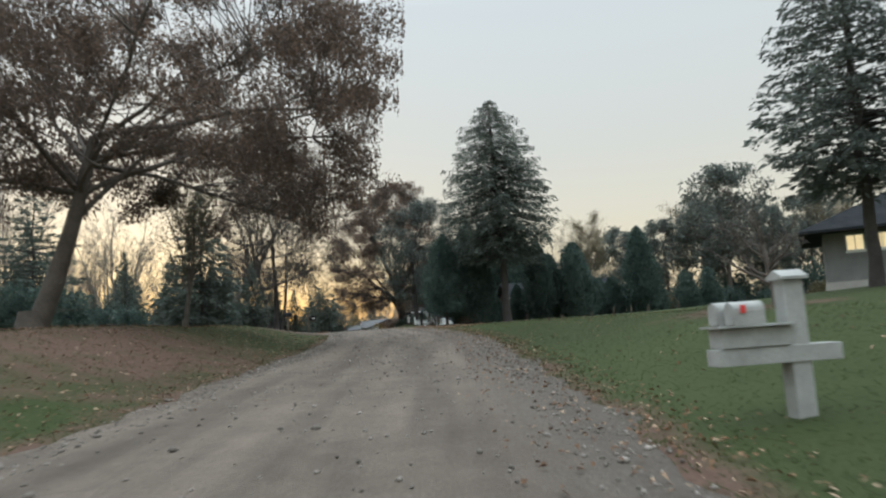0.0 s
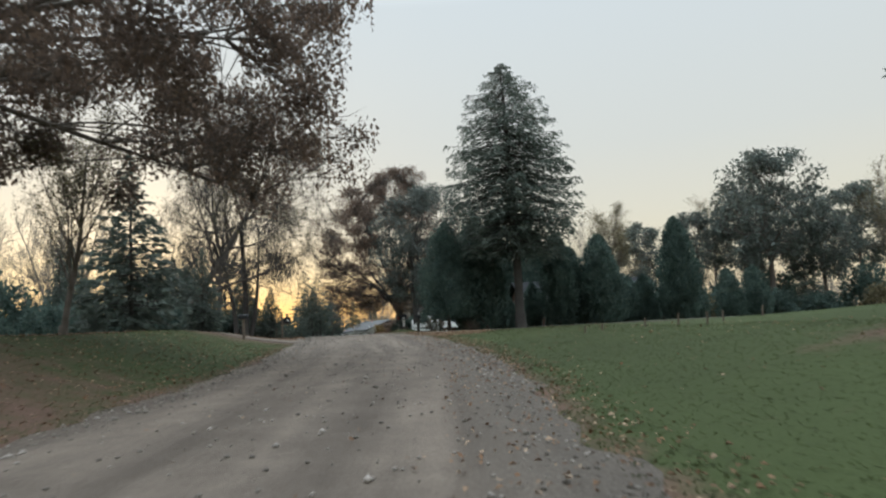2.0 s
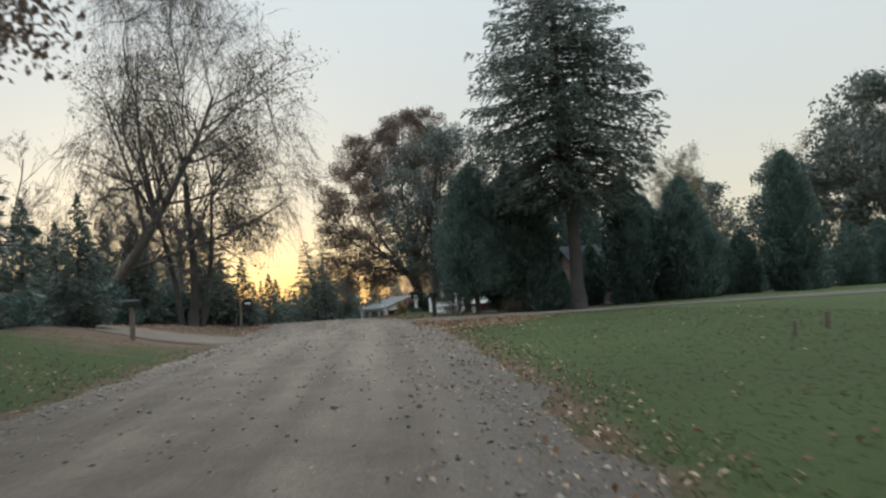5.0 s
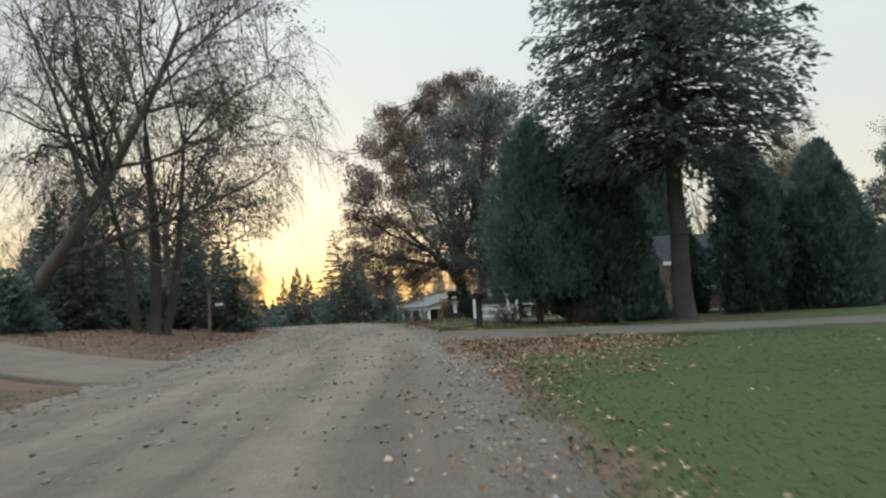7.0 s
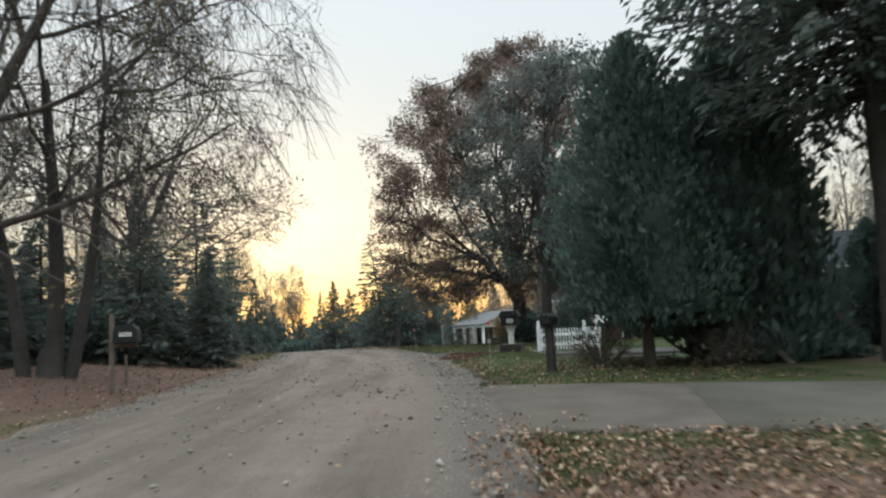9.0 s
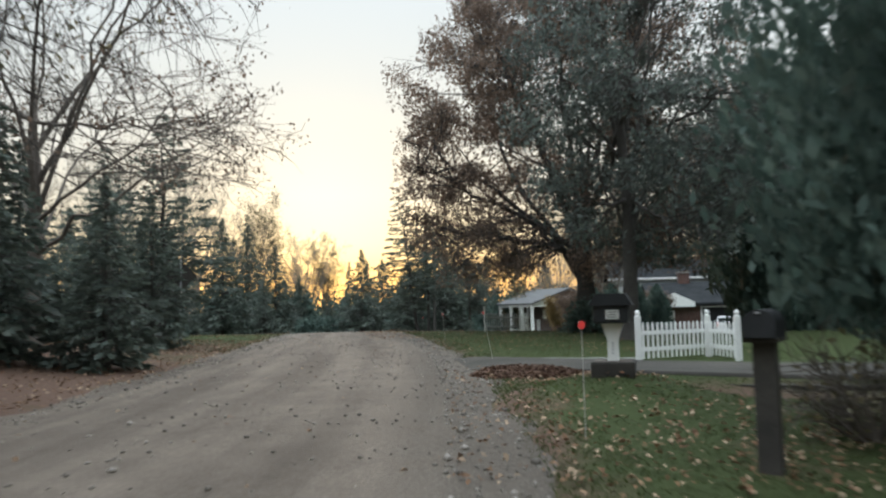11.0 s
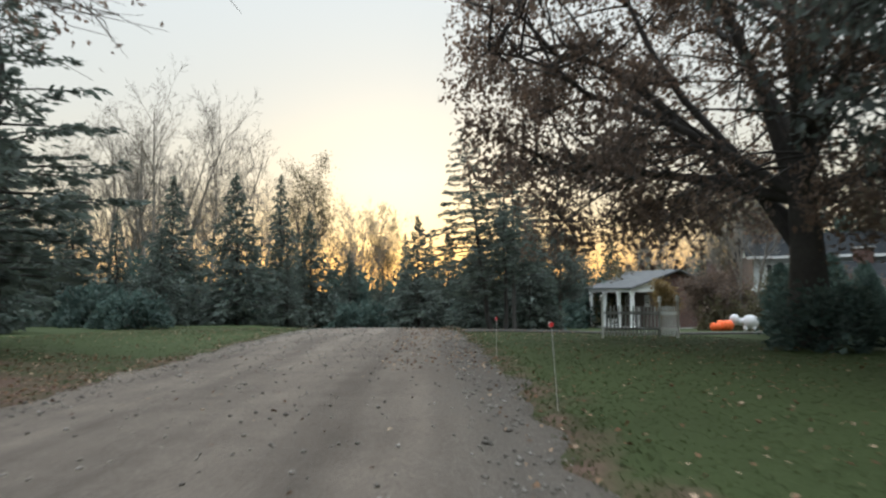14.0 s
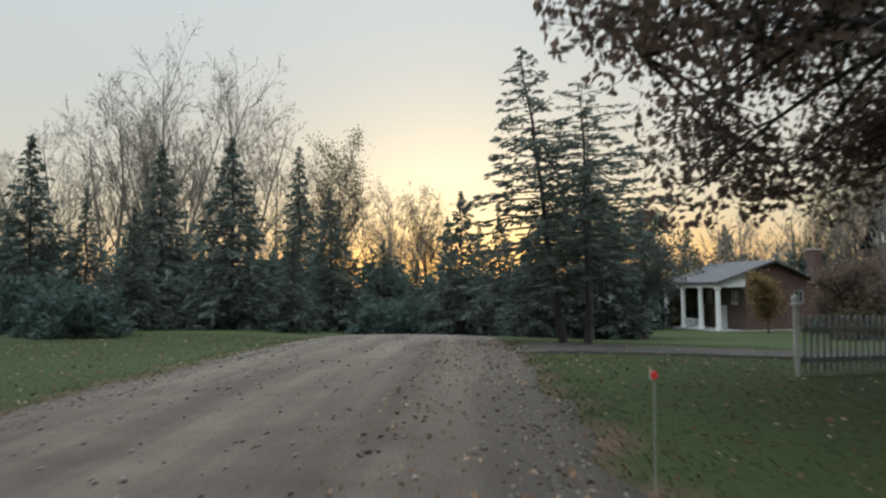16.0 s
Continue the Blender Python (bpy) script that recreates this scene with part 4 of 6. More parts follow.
wide_pine = crowned("pine_tree", "tall dark pine on the oak lawn", 36, 4.6, 0.30, (1.3, 0.0, 8.6), 5.2, 6.0, 190, 110, 0.21, BLUE_SPRUCE, BARK_DARK, spread_r=1.05, low=-0.9, inner=0.25)
stand(wide_pine, 5.75, 84.0)
for x, y, s, lab in [(43, 120, 1.35, "far pine with a clumped crown"), (37.5, 88, 0.95, ""), (50.5, 86, 1.0, ""), (47, 92, 1.15, ""), (62, 96, 1.3, "")]:
    again(pine, x, y, s, rs.uniform(0, 360), 1.0, lab)

# columnar cedars round the foot of the old spruce
cedar_a = cedar("cedar_tree", "dense dark green columnar cedar tree", 41, 8, 1.9, 7000, 0.35, tops=3, lump=0.22)
cedar_b = cedar("cedar_tree", "narrow dark green cedar with a blunt tip", 42, 8, 1.5, 9000, 0.28, tops=1, waist=0.35)
cedar_c = cedar("cedar_tree", "dark cedar with its lower trunk showing", 43, 8, 2.0, 22000, 0.2, tops=4, lift=0.16, lump=0.28)
stand(cedar_c, 7.1, 64.0, 0.98)
stand(cedar_a, 9.4, 64.6, 0.98)
stand(cedar_b, 26.2, 67.5, 1.02)
for k, x, y, s, tall in [("c", 8.5, 65.4, 0.92, 0.95), ("c", 10.9, 66.4, 0.58, 0.95), ("b", 14.4, 68.6, 0.5, 0.9), ("b", 15.9, 66, 0.9, 1.0), ("a", 19.1, 66, 0.85, 1.0), ("b", 20.4, 69.3, 0.95, 0.95), ("a", 12.2, 67.8, 0.36, 0.9), ("b", 17.3, 67.2, 0.8, 0.95),
                         ("a", 23.0, 70.5, 0.6, 0.8), ("a", 29.0, 71, 0.6, 0.8), ("a", 32.5, 72, 0.65, 0.8), ("a", 6.6, 104, 0.38, 0.95), ("a", 8.1, 105, 0.42, 0.95), ("a", 9.6, 106, 0.4, 0.95), ("a", 36, 74, 0.7, 0.8), ("a", 5.3, 100, 0.34, 0.9), ("a", 22.0, 68.5, 0.55, 0.8), ("a", 25.0, 71.5, 0.6, 0.8), ("b", 23.8, 69.0, 0.6, 0.8), ("a", 20.8, 72, 0.6, 0.8)]:
    again({"a": cedar_a, "b": cedar_b, "c": cedar_c}[k], x, y, s, rs.uniform(0, 360), tall)

# tall dark evergreens beside the garage lawn
for x, y, s, tall in [(12.6, 91.5, 1.2, 1.25), (15.8, 93.0, 1.3, 1.3), (19.2, 92.0, 1.35, 1.2), (14.0, 96.5, 1.25, 1.4)]:
    again(cedar_a, x, y, s, rs.uniform(0, 360), tall, "tall dark evergreen at the edge of the garage lawn")

# bare and half-bare broadleaf trees
willow = crowned("willow_tree", "half-bare drooping tree with several trunks", 51, 3.6, 0.23, (0.2, 0.2, 9.4), 5.6, 7.6, 200, 26, 0.12, OLIVE, BARK_DARK, spread_r=1.0, low=-0.72, inner=0.25, crown="foliage", twigs_each=9, weep=0.55, sprigs=4, stems=((0, 0), (-1.7, -1.0), (1.3, 0.8)), lobes=((2.6, -1.0, 6.4, 1.9, 1.4, 8),), thin=1.6, twig_r=0.010)
stand(willow, -7.5, 63.8, 1.05)
leaner = broadleaf("leaning_tree", "thinly leaved tree leaning out over the lawn", 58, 17, LEAN_O, 3, OLIVE, 3500, 0.14, BARK, ((0, 0, 0.95, 0.05, 1.0),), 0.32, 0.16, 0.3, "foliage", twig_w=0.012)
stand(leaner, -12.8, 62.3)
maple = crowned("maple_tree", "nearly bare maple with a few brown leaves", 52, 3.2, 0.26, (1.0, 0.5, 8.2), 7.6, 5.0, 150, 22, 0.15, OAK, flat=0.1, spread_r=1.0, low=-0.6, crown="foliage", sprigs=0, weep=0.1)
stand(maple, -11.5, 75.5, 1.0, 70)
bare_a = broadleaf("bare_tree", "tall leafless tree with upswept branches", 53, 22, BARE_S, 3, None, 0, 0.2, BARK_GREY, ((0, 0, 0.03, 0, 1), (0.4, 0.1, 0.22, 0.05, 0.98), (-0.4, 0, -0.22, 0.1, 0.97), (0.3, -0.2, 0.42, -0.1, 0.86), (-0.3, 0.2, -0.40, 0.05, 0.88)), 0.19, twig_w=0.030)
bare_b = broadleaf("bare_tree", "leafless grey tree with several stems", 54, 18, BARE_S, 3, None, 0, 0.2, BARK_GREY, ((0, 0, 0.05, 0, 1), (0.4, 0.2, 0.30, 0.1, 0.93), (-0.4, 0, -0.28, 0.1, 0.95), (0.1, 0.3, 0.12, 0.4, 0.85)), 0.17, twig_w=0.030)
bare_c = broadleaf("bare_tree", "thin tree with a haze of last leaves", 55, 15, BARE_O, 3, OLIVE, 6500, 0.16, BARK, radius=0.2, clump=0.28, crown="foliage", twig_w=0.022)
stand(bare_a, -45.4, 135, 1.22)
stand(bare_b, -51.5, 136, 1.35)
stand(bare_c, -34.0, 145, 1.15)
BARES = [("b", -41, 138, 1.25), ("a", -38.3, 141, 0.85), ("b", -30.4, 150, 0.86), ("b", -60, 130, 0.95), ("b", -55.5, 132, 1.1), ("a", -49, 140, 1.0), ("c", -27.5, 155, 0.95),
         ("b", 4, 166, 0.78), ("c", 10, 170, 0.85), ("b", 7.5, 126, 0.72), ("c", 13, 139, 0.95), ("b", 21, 136, 0.95), ("c", 29, 130, 1.0), ("c", 50, 110, 1.15), ("c", 58.5, 86, 1.1), ("b", 66, 92, 1.0), 
         ("c", -8.0, 34.2, 0.55), ("b", 10.6, 137, 0.85), ("c", 7.6, 136, 0.95), ("c", 18.5, 132, 0.85), ("b", -24, 75, 0.9), ("a", -30, 66, 0.75), ("c", -26, 44, 0.95), ("b", -36, 82, 1.0), ("b", 24, 92, 0.8), ("c", 32, 100, 1.0), ("c", 26, 84, 0.8)]
KB = {"a": bare_a, "b": bare_b, "c": bare_c}
again(bare_b, -31.8, 154, 0.98, 200, 0.98, "rounded leafless tree over the far end of the road")
again(bare_b, -37.2, 150, 1.08, 80, 1.0, "rounded leafless tree over the far end of the road")
for k, x, y, s in BARES:
    again(KB[k], x, y, s, rs.uniform(0, 360), rs.uniform(0.92, 1.06))
apple = broadleaf("apple_tree", "small crooked leafless fruit tree on the lawn", 56, 5.0, OAK_O, 3, None, 0, 0.12, BARK, radius=0.20)
stand(apple, 11.6, 19.7, 0.66, 0, -9)
slim = broadleaf("small_maple", "slim young tree in yellow leaf before the brick house", 57, 5.5, BARE_O, 2, YELLOWING, 3800, 0.26, BARK, radius=0.09, clump=0.35)
stand(slim, 3.2, 142.5, 0.78)
rust = broadleaf("small_maple", "small maple in rust-red leaf among the shrubs", 59, 5.5, OAK_O, 2, OAK, 5000, 0.24, BARK, radius=0.1, clump=0.35)
stand(rust, 5.0, 120.5, 0.66)
for x, y, s in [(6.3, 126.0, 0.75), (9.6, 108, 0.5), (4.6, 124.5, 0.62)]:
    again(rust, x, y, s, rs.uniform(0, 360), 1.0)

# shrubs
shrub_a = bush("shrub", "low dark shrub under the trees", 61, 1.5, 1.5, CEDAR)
shrub_b = bush("shrub", "brown half-bare shrub under the trees", 62, 1.4, 1.6, OLIVE, 2000)
stand(shrub_a, -12, 56)
stand(shrub_b, -15.5, 68.0, 0.9)
brush = bush("shrub", "tangled bare shrub with a few leaves before the fence", 65, 1.0, 1.35, OLIVE, 260, 0.12, twigs=420)
stand(brush, 6.0, 64.0, 0.8)
again(brush, 8.6, 63.2, 0.8, 130, 0.8, "low tangle of bare stems under the cedars")
# a pale stem that leans up into the cedars
lean_stem = thing("cedar_tree", "pale bare stem leaning up into the cedars", "tree", m=Matrix.Translation((10.1, 63.2, gz(10.1, 63.2))))
f_ = np.linspace(0, 1, 9)
P_ = np.stack([-1.75 * f_ - 0.25 * f_ ** 2, 1.2 * f_, -0.15 + 3.3 * f_ - 0.25 * np.sin(3 * f_)], 1)
V_, F_ = tubes(P_[:-1], P_[1:], 0.085 - 0.05 * f_[:-1], 0.085 - 0.05 * f_[1:], 8)
part_me("trunk", mesh_np("trunk", V_, F_, BARK), lean_stem)
b_ = P_[[3, 4, 5, 6, 7]]
V_, F_ = tubes(b_, b_ + np.array([[-0.5, -0.2, 0.25], [0.45, -0.1, 0.4], [-0.4, 0.3, 0.4], [0.35, 0.2, 0.5], [-0.3, -0.3, 0.4]]), np.full(5, 0.022), np.full(5, 0.006), 5)
part_me("stub_branches", mesh_np("stub_branches", V_, F_, BARK), lean_stem, kind="stuff")
for k, x, y, s in [("a", -9.5, 57, 1.1), ("a", -14.5, 62, 1.3), ("a", -10.8, 70, 1.3), ("a", -14, 76, 1.4), ("a", -24, 104, 1.4), ("a", -28, 106, 1.4), ("a", -33, 104, 1.4), ("a", -38, 96, 1.6), 
                   ("a", 11.6, 64.6, 0.5), ("b", 5.5, 120, 1.2), ("a", 24, 73, 1.2), ("a", 40, 78, 1.5), ("b", 33, 79, 1.4), ("a", 46, 80, 1.5), ("b", 52, 79, 1.6),
                   ("a", -18, 120, 1.5), ("a", -24, 130, 1.7), ("a", -16, 124, 1.4), ("a", -30, 124, 1.7), ("a", -13, 132, 1.6), ("a", -20, 148, 2.0), ("a", -27, 152, 2.0), ("b", -33, 140, 2.0), ("b", -40, 128, 2.0), ("a", -46, 122, 2.0)]:
    again(shrub_a if k == "a" else shrub_b, x, y, s, rs.uniform(0, 360), rs.uniform(0.85, 1.15))

# the thicket that closes the foot of the view behind the rows
thicket = bush("thicket", "dense dark thicket of brush and young trees", 63, 3.6, 5.4, CEDAR, 2400, 0.52)
stand(thicket, -20, 138)
for x, y, s in [(12.5, 138.5, 1.3), (16.5, 138.5, 1.6), (21.5, 133.5, 1.6), (26, 134, 1.8), (31, 128, 1.6)]:
    again(thicket, x, y, s, rs.uniform(0, 360), rs.uniform(0.95, 1.25))
again(thicket, 4.7, 90.7, 0.40, 110, 0.72, "wide dark evergreen shrub round the oak's foot")
again(thicket, 5.9, 98.4, 0.46, 40, 0.85, "wide dark evergreen shrub behind the oak")
for x, y, s in [(-14, 139, 1.0), (-26, 140, 1.05), (-32, 131, 0.95), (-38, 124, 1.0), (-44, 117, 0.95), (-50, 112, 1.0), (-34, 121, 0.7), (-27, 119, 0.6), (-8, 131, 0.8), (-31, 148, 1.2), (-24, 152, 1.25), (-17, 152, 1.25), (-10, 150, 1.1), (-38, 150, 1.2), (-45, 140, 1.2), (-52, 128, 1.1), (-44, 104, 0.8), (-50, 96, 0.9), (-33, 90, 0.7), (-29, 82, 0.7), (-24, 86, 0.55),
                (-20, 52, 0.55), (-25, 60, 0.8), (-22, 66, 0.6), (-28, 72, 0.9), (-18, 41, 0.5), (-24, 36, 0.7), (-30, 46, 0.9), (-17, 56, 0.45), (30, 80, 0.7), (38, 84, 0.75), (46, 88, 0.8), (54, 84, 0.85), (62, 80, 0.9), (34, 106, 0.9), (44, 108, 1.0), (20, 100, 0.6), (28, 108, 0.8), (9, 141, 0.9), (19, 133, 0.9), (-4, 163, 1.3), (4, 171, 1.4), (10, 170, 1.5), (-9, 156, 1.3), (16, 162, 1.4), (20, 148, 1.1), (30, 140, 1.1), (56, 66, 0.8), (66, 60, 0.9)]:
    again(thicket, x, y, s, rs.uniform(0, 360), rs.uniform(0.85, 1.15))

brush = bush("brush", "brown autumn brush with its last leaves", 64, 3.4, 6.0, OLIVE, 2600, 0.36)
stand(brush, 6.9, 126.0, 0.55)
for x, y, s in [(-1.5, 161, 1.2), (3.5, 163, 1.1), (8.6, 121.5, 0.55), (20.5, 130, 0.8), (8.4, 113.5, 0.42), (28.5, 119, 1.3), (28.5, 127, 1.4), (13.5, 148, 1.0)]:
    again(brush, x, y, s, rs.uniform(0, 360), rs.uniform(0.85, 1.2))

# the woods that close the view all round
def far_woods():
    rng = np.random.default_rng(77)
    V, F, n = [], [], 0
    for i in range(620):
        ahead = i >= 260
        th = rng.uniform(-1.25, 0.85) if ahead else rng.uniform(0, 2 * np.pi)
        R = rng.uniform(105, 230) if ahead else rng.uniform(95, 260)
        x, y = 6 + R * np.sin(th), 60 + R * np.cos(th)
        if abs(x - float(road_x(y))) < 12 or (y > 0 and abs(x) < 30 and y < 165):
            continue
        h = rng.uniform(3.0, 5.0) if -0.42 < th < -0.06 else rng.uniform(9, 16)
        z = gz(x, y)
        k = 120
        # upswept limbs fan out from the trunk, each ending in a sheaf of twigs
        t = rng.uniform(0.25, 0.95, k)
        a = rng.uniform(0, 2 * np.pi, k)
        wide = h * 0.30 * np.sin(np.pi * np.clip(t * 0.85 + 0.12, 0, 1)) * rng.uniform(0.3, 1.0, k)
        C = np.stack([x + wide * np.cos(a), y + wide * np.sin(a), z + t * h], 1)
        D = np.stack([np.cos(a) * 0.5, np.sin(a) * 0.5, np.full(k, 1.0)], 1) + rng.normal(size=(k, 3)) * 0.3
        v, f = cards(rng, C, rng.uniform(1.0, 2.6, k), rng.uniform(0.06, 0.16, k), D)
        V.append(v), F.append(f + n)
        n += len(v)
        v, f = tubes([[x, y, z - 0.3]], [[x, y, z + h * 0.9]], [0.22], [0.05], 5)
        V.append(v), F.append(f + n)
        n += len(v)
    return np.concatenate(V), np.concatenate(F)
tagged(new("far_woods", mesh_np("far_woods", *far_woods(), BARK_GREY)), "distant bare woods in late autumn", "woods", kind="stuff")

# ---- houses ----
def front_wall(root, x0, x1, z0, z1, y, thick, holes, mat, name="front_wall"):
    """A wall facing -y with rectangular holes (u0, u1, v0, v1), none above another."""
    us = sorted({x0, x1, *[q for h in holes for q in h[:2]]})
    vs = sorted({z0, z1, *[min(max(q, z0), z1) for h in holes for q in h[2:4]]})
    bm, seen = bmesh.new(), {}
    def vert(i, j, k):
        if (i, j, k) not in seen:
            seen[i, j, k] = bm.verts.new((us[i], y + thick * k, vs[j]))
        return seen[i, j, k]
    def solid(i, j):
        if not (0 <= i < len(us) - 1 and 0 <= j < len(vs) - 1):
            return False
        u, v = (us[i] + us[i + 1]) / 2, (vs[j] + vs[j + 1]) / 2
        return not any(a < u < b and c < v < d for a, b, c, d in holes)
    for i in range(len(us) - 1):
        for j in range(len(vs) - 1):
            if solid(i, j):
                bm.faces.new([vert(i, j, 0), vert(i + 1, j, 0), vert(i + 1, j + 1, 0), vert(i, j + 1, 0)])
                bm.faces.new([vert(i, j + 1, 1), vert(i + 1, j + 1, 1), vert(i + 1, j, 1), vert(i, j, 1)])
                for di, dj, p, q in ((-1, 0, (i, j + 1), (i, j)), (1, 0, (i + 1, j), (i + 1, j + 1)), (0, -1, (i, j), (i + 1, j)), (0, 1, (i + 1, j + 1), (i, j + 1))):
                    if not solid(i + di, j + dj):
                        bm.faces.new([vert(*q, 0), vert(*p, 0), vert(*p, 1), vert(*q, 1)])
    return part(name, bm, mat, root)

def window(root, a, b, v0, v1, y, label="white-framed window", glass=None, trim=None):
    w = part("window", boxed(a - 0.06, y - 0.05, v0 - 0.1, b + 0.06, y + 0.02, v0 - 0.02), trim or WHITE, root, label)
    bm = bmesh.new()
    for q in ((a, v0, a + 0.07, v1), (b - 0.07, v0, b, v1), (a + 0.07, v0, b - 0.07, v0 + 0.07), (a + 0.07, v1 - 0.07, b - 0.07, v1), ((a + b) / 2 - 0.025, v0 + 0.07, (a + b) / 2 + 0.025, v1 - 0.07)):
        box(bm, q[0], y - 0.03, q[1], q[2], y + 0.08, q[3])
    part("frame", bm, trim or WHITE, w)
    part("pane", boxed(a + 0.05, y + 0.06, v0 + 0.05, b - 0.05, y + 0.075, v1 - 0.05), glass or GLASS, w)

def house(name, label, x, y, turn, w, d, wall_h, roof_h, wall, roof_mat, windows, doors=(), along="x", gable=WHITE, chimney=None, eave=0.5, base=0.0, hip=0.0, fascia=WHITE, glass=None):
    """A gabled house; its front faces -y before it is turned. Origin at the front's left corner."""
    root = thing(name, label, "house", m=Matrix.Translation((x, y, gz(x + w * 0.3, y) + base)) @ pose(0, 0, 0, 0, 0, turn))
    part("foundation", boxed(-0.06, -0.06, -1.2, w + 0.06, d + 0.06, 0.12), CONCRETE, root)
    front_wall(root, 0, w, 0.12, wall_h, 0, 0.25, [tuple(q[:4]) for q in windows] + [tuple(q[:4]) for q in doors], wall)
    part("back_wall", boxed(0, d - 0.25, 0.12, w, d, wall_h), wall, root)
    part("side_wall", boxed(0, 0.25, 0.12, 0.25, d - 0.25, wall_h), wall, root)
    part("side_wall", boxed(w - 0.25, 0.25, 0.12, w, d - 0.25, wall_h), wall, root)
    e, t = eave, 0.16
    if hip:
        z0, bm = wall_h - 0.12, bmesh.new()
        lo = [bm.verts.new(c) for c in ((-e, -e, z0), (w + e, -e, z0), (w + e, d + e, z0), (-e, d + e, z0))]
        ed = [bm.verts.new((v.co.x, v.co.y, z0 + t)) for v in lo]
        r0, r1 = bm.verts.new((hip, d / 2, wall_h + roof_h)), bm.verts.new((w - hip, d / 2, wall_h + roof_h))
        bm.faces.new(lo[::-1])
        for i in range(4):
            bm.faces.new((lo[i], lo[(i + 1) % 4], ed[(i + 1) % 4], ed[i]))
        for f in ((ed[0], ed[1], r1, r0), (ed[2], ed[3], r0, r1), (ed[1], ed[2], r1), (ed[3], ed[0], r0)):
            bm.faces.new(f)
        part("roof", bm, roof_mat, root)
    elif along == "x":
        s = roof_h / (d / 2)
        o = [(-e, wall_h - e * s), (d / 2, wall_h + roof_h), (d + e, wall_h - e * s), (d + e, wall_h - e * s + t), (d / 2, wall_h + roof_h + t), (-e, wall_h - e * s + t)]
        part("roof", prism(o, w + 2 * e, "x", -e), roof_mat, root)
        for q in (0.02, w - 0.2):
            part("gable", prism([(0.0, wall_h), (d, wall_h), (d / 2, wall_h + roof_h - 0.02)], 0.18, "x", q), gable, root)
        part("fascia", boxed(-e, -e - 0.03, wall_h - e * s - 0.02, w + e, -e + 0.02, wall_h - e * s + t), fascia, root)
    else:
        s = roof_h / (w / 2)
        o = [(-e, wall_h - e * s), (w / 2, wall_h + roof_h), (w + e, wall_h - e * s), (w + e, wall_h - e * s + t), (w / 2, wall_h + roof_h + t), (-e, wall_h - e * s + t)]
        part("roof", prism(o, d + 2 * e, "y", -e), roof_mat, root)
        for q in (0.02, d - 0.2):
            part("gable", prism([(0.0, wall_h), (w, wall_h), (w / 2, wall_h + roof_h - 0.02)], 0.18, "y", q), gable, root)
    for q in windows:
        window(root, *q[:4], 0.0, glass=glass)
    for a, b, v0, v1, mat in doors:
        dr = part("door", boxed(a + 0.03, 0.08, v0, b - 0.03, 0.14, v1 - 0.03), mat, root)
        bm = bmesh.new()
        for q in ((a - 0.09, v0, a, v1 + 0.09), (b, v0, b + 0.09, v1 + 0.09), (a, v1, b, v1 + 0.09)):
            box(bm, q[0], -0.03, q[1], q[2], 0.1, q[3])
        part("door_frame", bm, WHITE, root)
        if b - a > 2:
            for i in range(1, 4):
                zz = v0 + (v1 - v0) * i / 4
                part("panel_joint", boxed(a + 0.06, 0.06, zz - 0.015, b - 0.06, 0.085, zz + 0.015), BLACK, dr)
    if chimney:
        cx, cy, ch = chimney
        c = part("chimney", boxed(cx - 0.45, cy - 0.45, 0, cx + 0.45, cy + 0.45, ch), BRICK, root)
        part("chimney_cap", boxed(cx - 0.52, cy - 0.52, ch, cx + 0.52, cy + 0.52, ch + 0.12), CONCRETE, c)
    return root

# the brick house with the tall white porch along its side
PH = Matrix.Translation((2.4, 153.3, gz(2.4, 153.3) - 0.05)) @ pose(0, 0, 0, 0, 0, 30)
porch_house = thing("house", "red brick house with a tall white columned porch", "house", m=PH)
part("foundation", boxed(-2.9, -0.1, -1.5, 7.5, 9.7, 0.15), CONCRETE, porch_house)
front_wall(porch_house, 0, 7.4, 0.15, 4.2, 0, 0.25, [(1.4, 2.3, 2.5, 3.6), (4.9, 5.8, 2.5, 3.6)], BRICK)
window(porch_house, 1.4, 2.3, 2.5, 3.6, 0.0, "dull grey-framed window", trim=GREYBOARD)
window(porch_house, 4.9, 5.8, 2.5, 3.6, 0.0, "dull grey-framed window", trim=GREYBOARD)
part("back_wall", boxed(0, 9.35, 0.15, 7.4, 9.6, 4.2), BRICK, porch_house)
part("side_wall", boxed(7.15, 0.25, 0.15, 7.4, 9.35, 4.2), BRICK, porch_house)
for y0, y1, z0, z1 in ((0.25, 1.2, 0.15, 4.2), (1.2, 2.1, 0.15, 2.5), (1.2, 2.1, 3.6, 4.2), (2.1, 3.0, 0.15, 4.2), (3.0, 4.1, 2.3, 4.2), (4.1, 5.4, 0.15, 4.2), (5.4, 6.3, 0.15, 2.5), (5.4, 6.3, 3.6, 4.2), (6.3, 9.35, 0.15, 4.2)):
    part("porch_wall", boxed(0, y0, z0, 0.25, y1, z1), BRICK, porch_house)
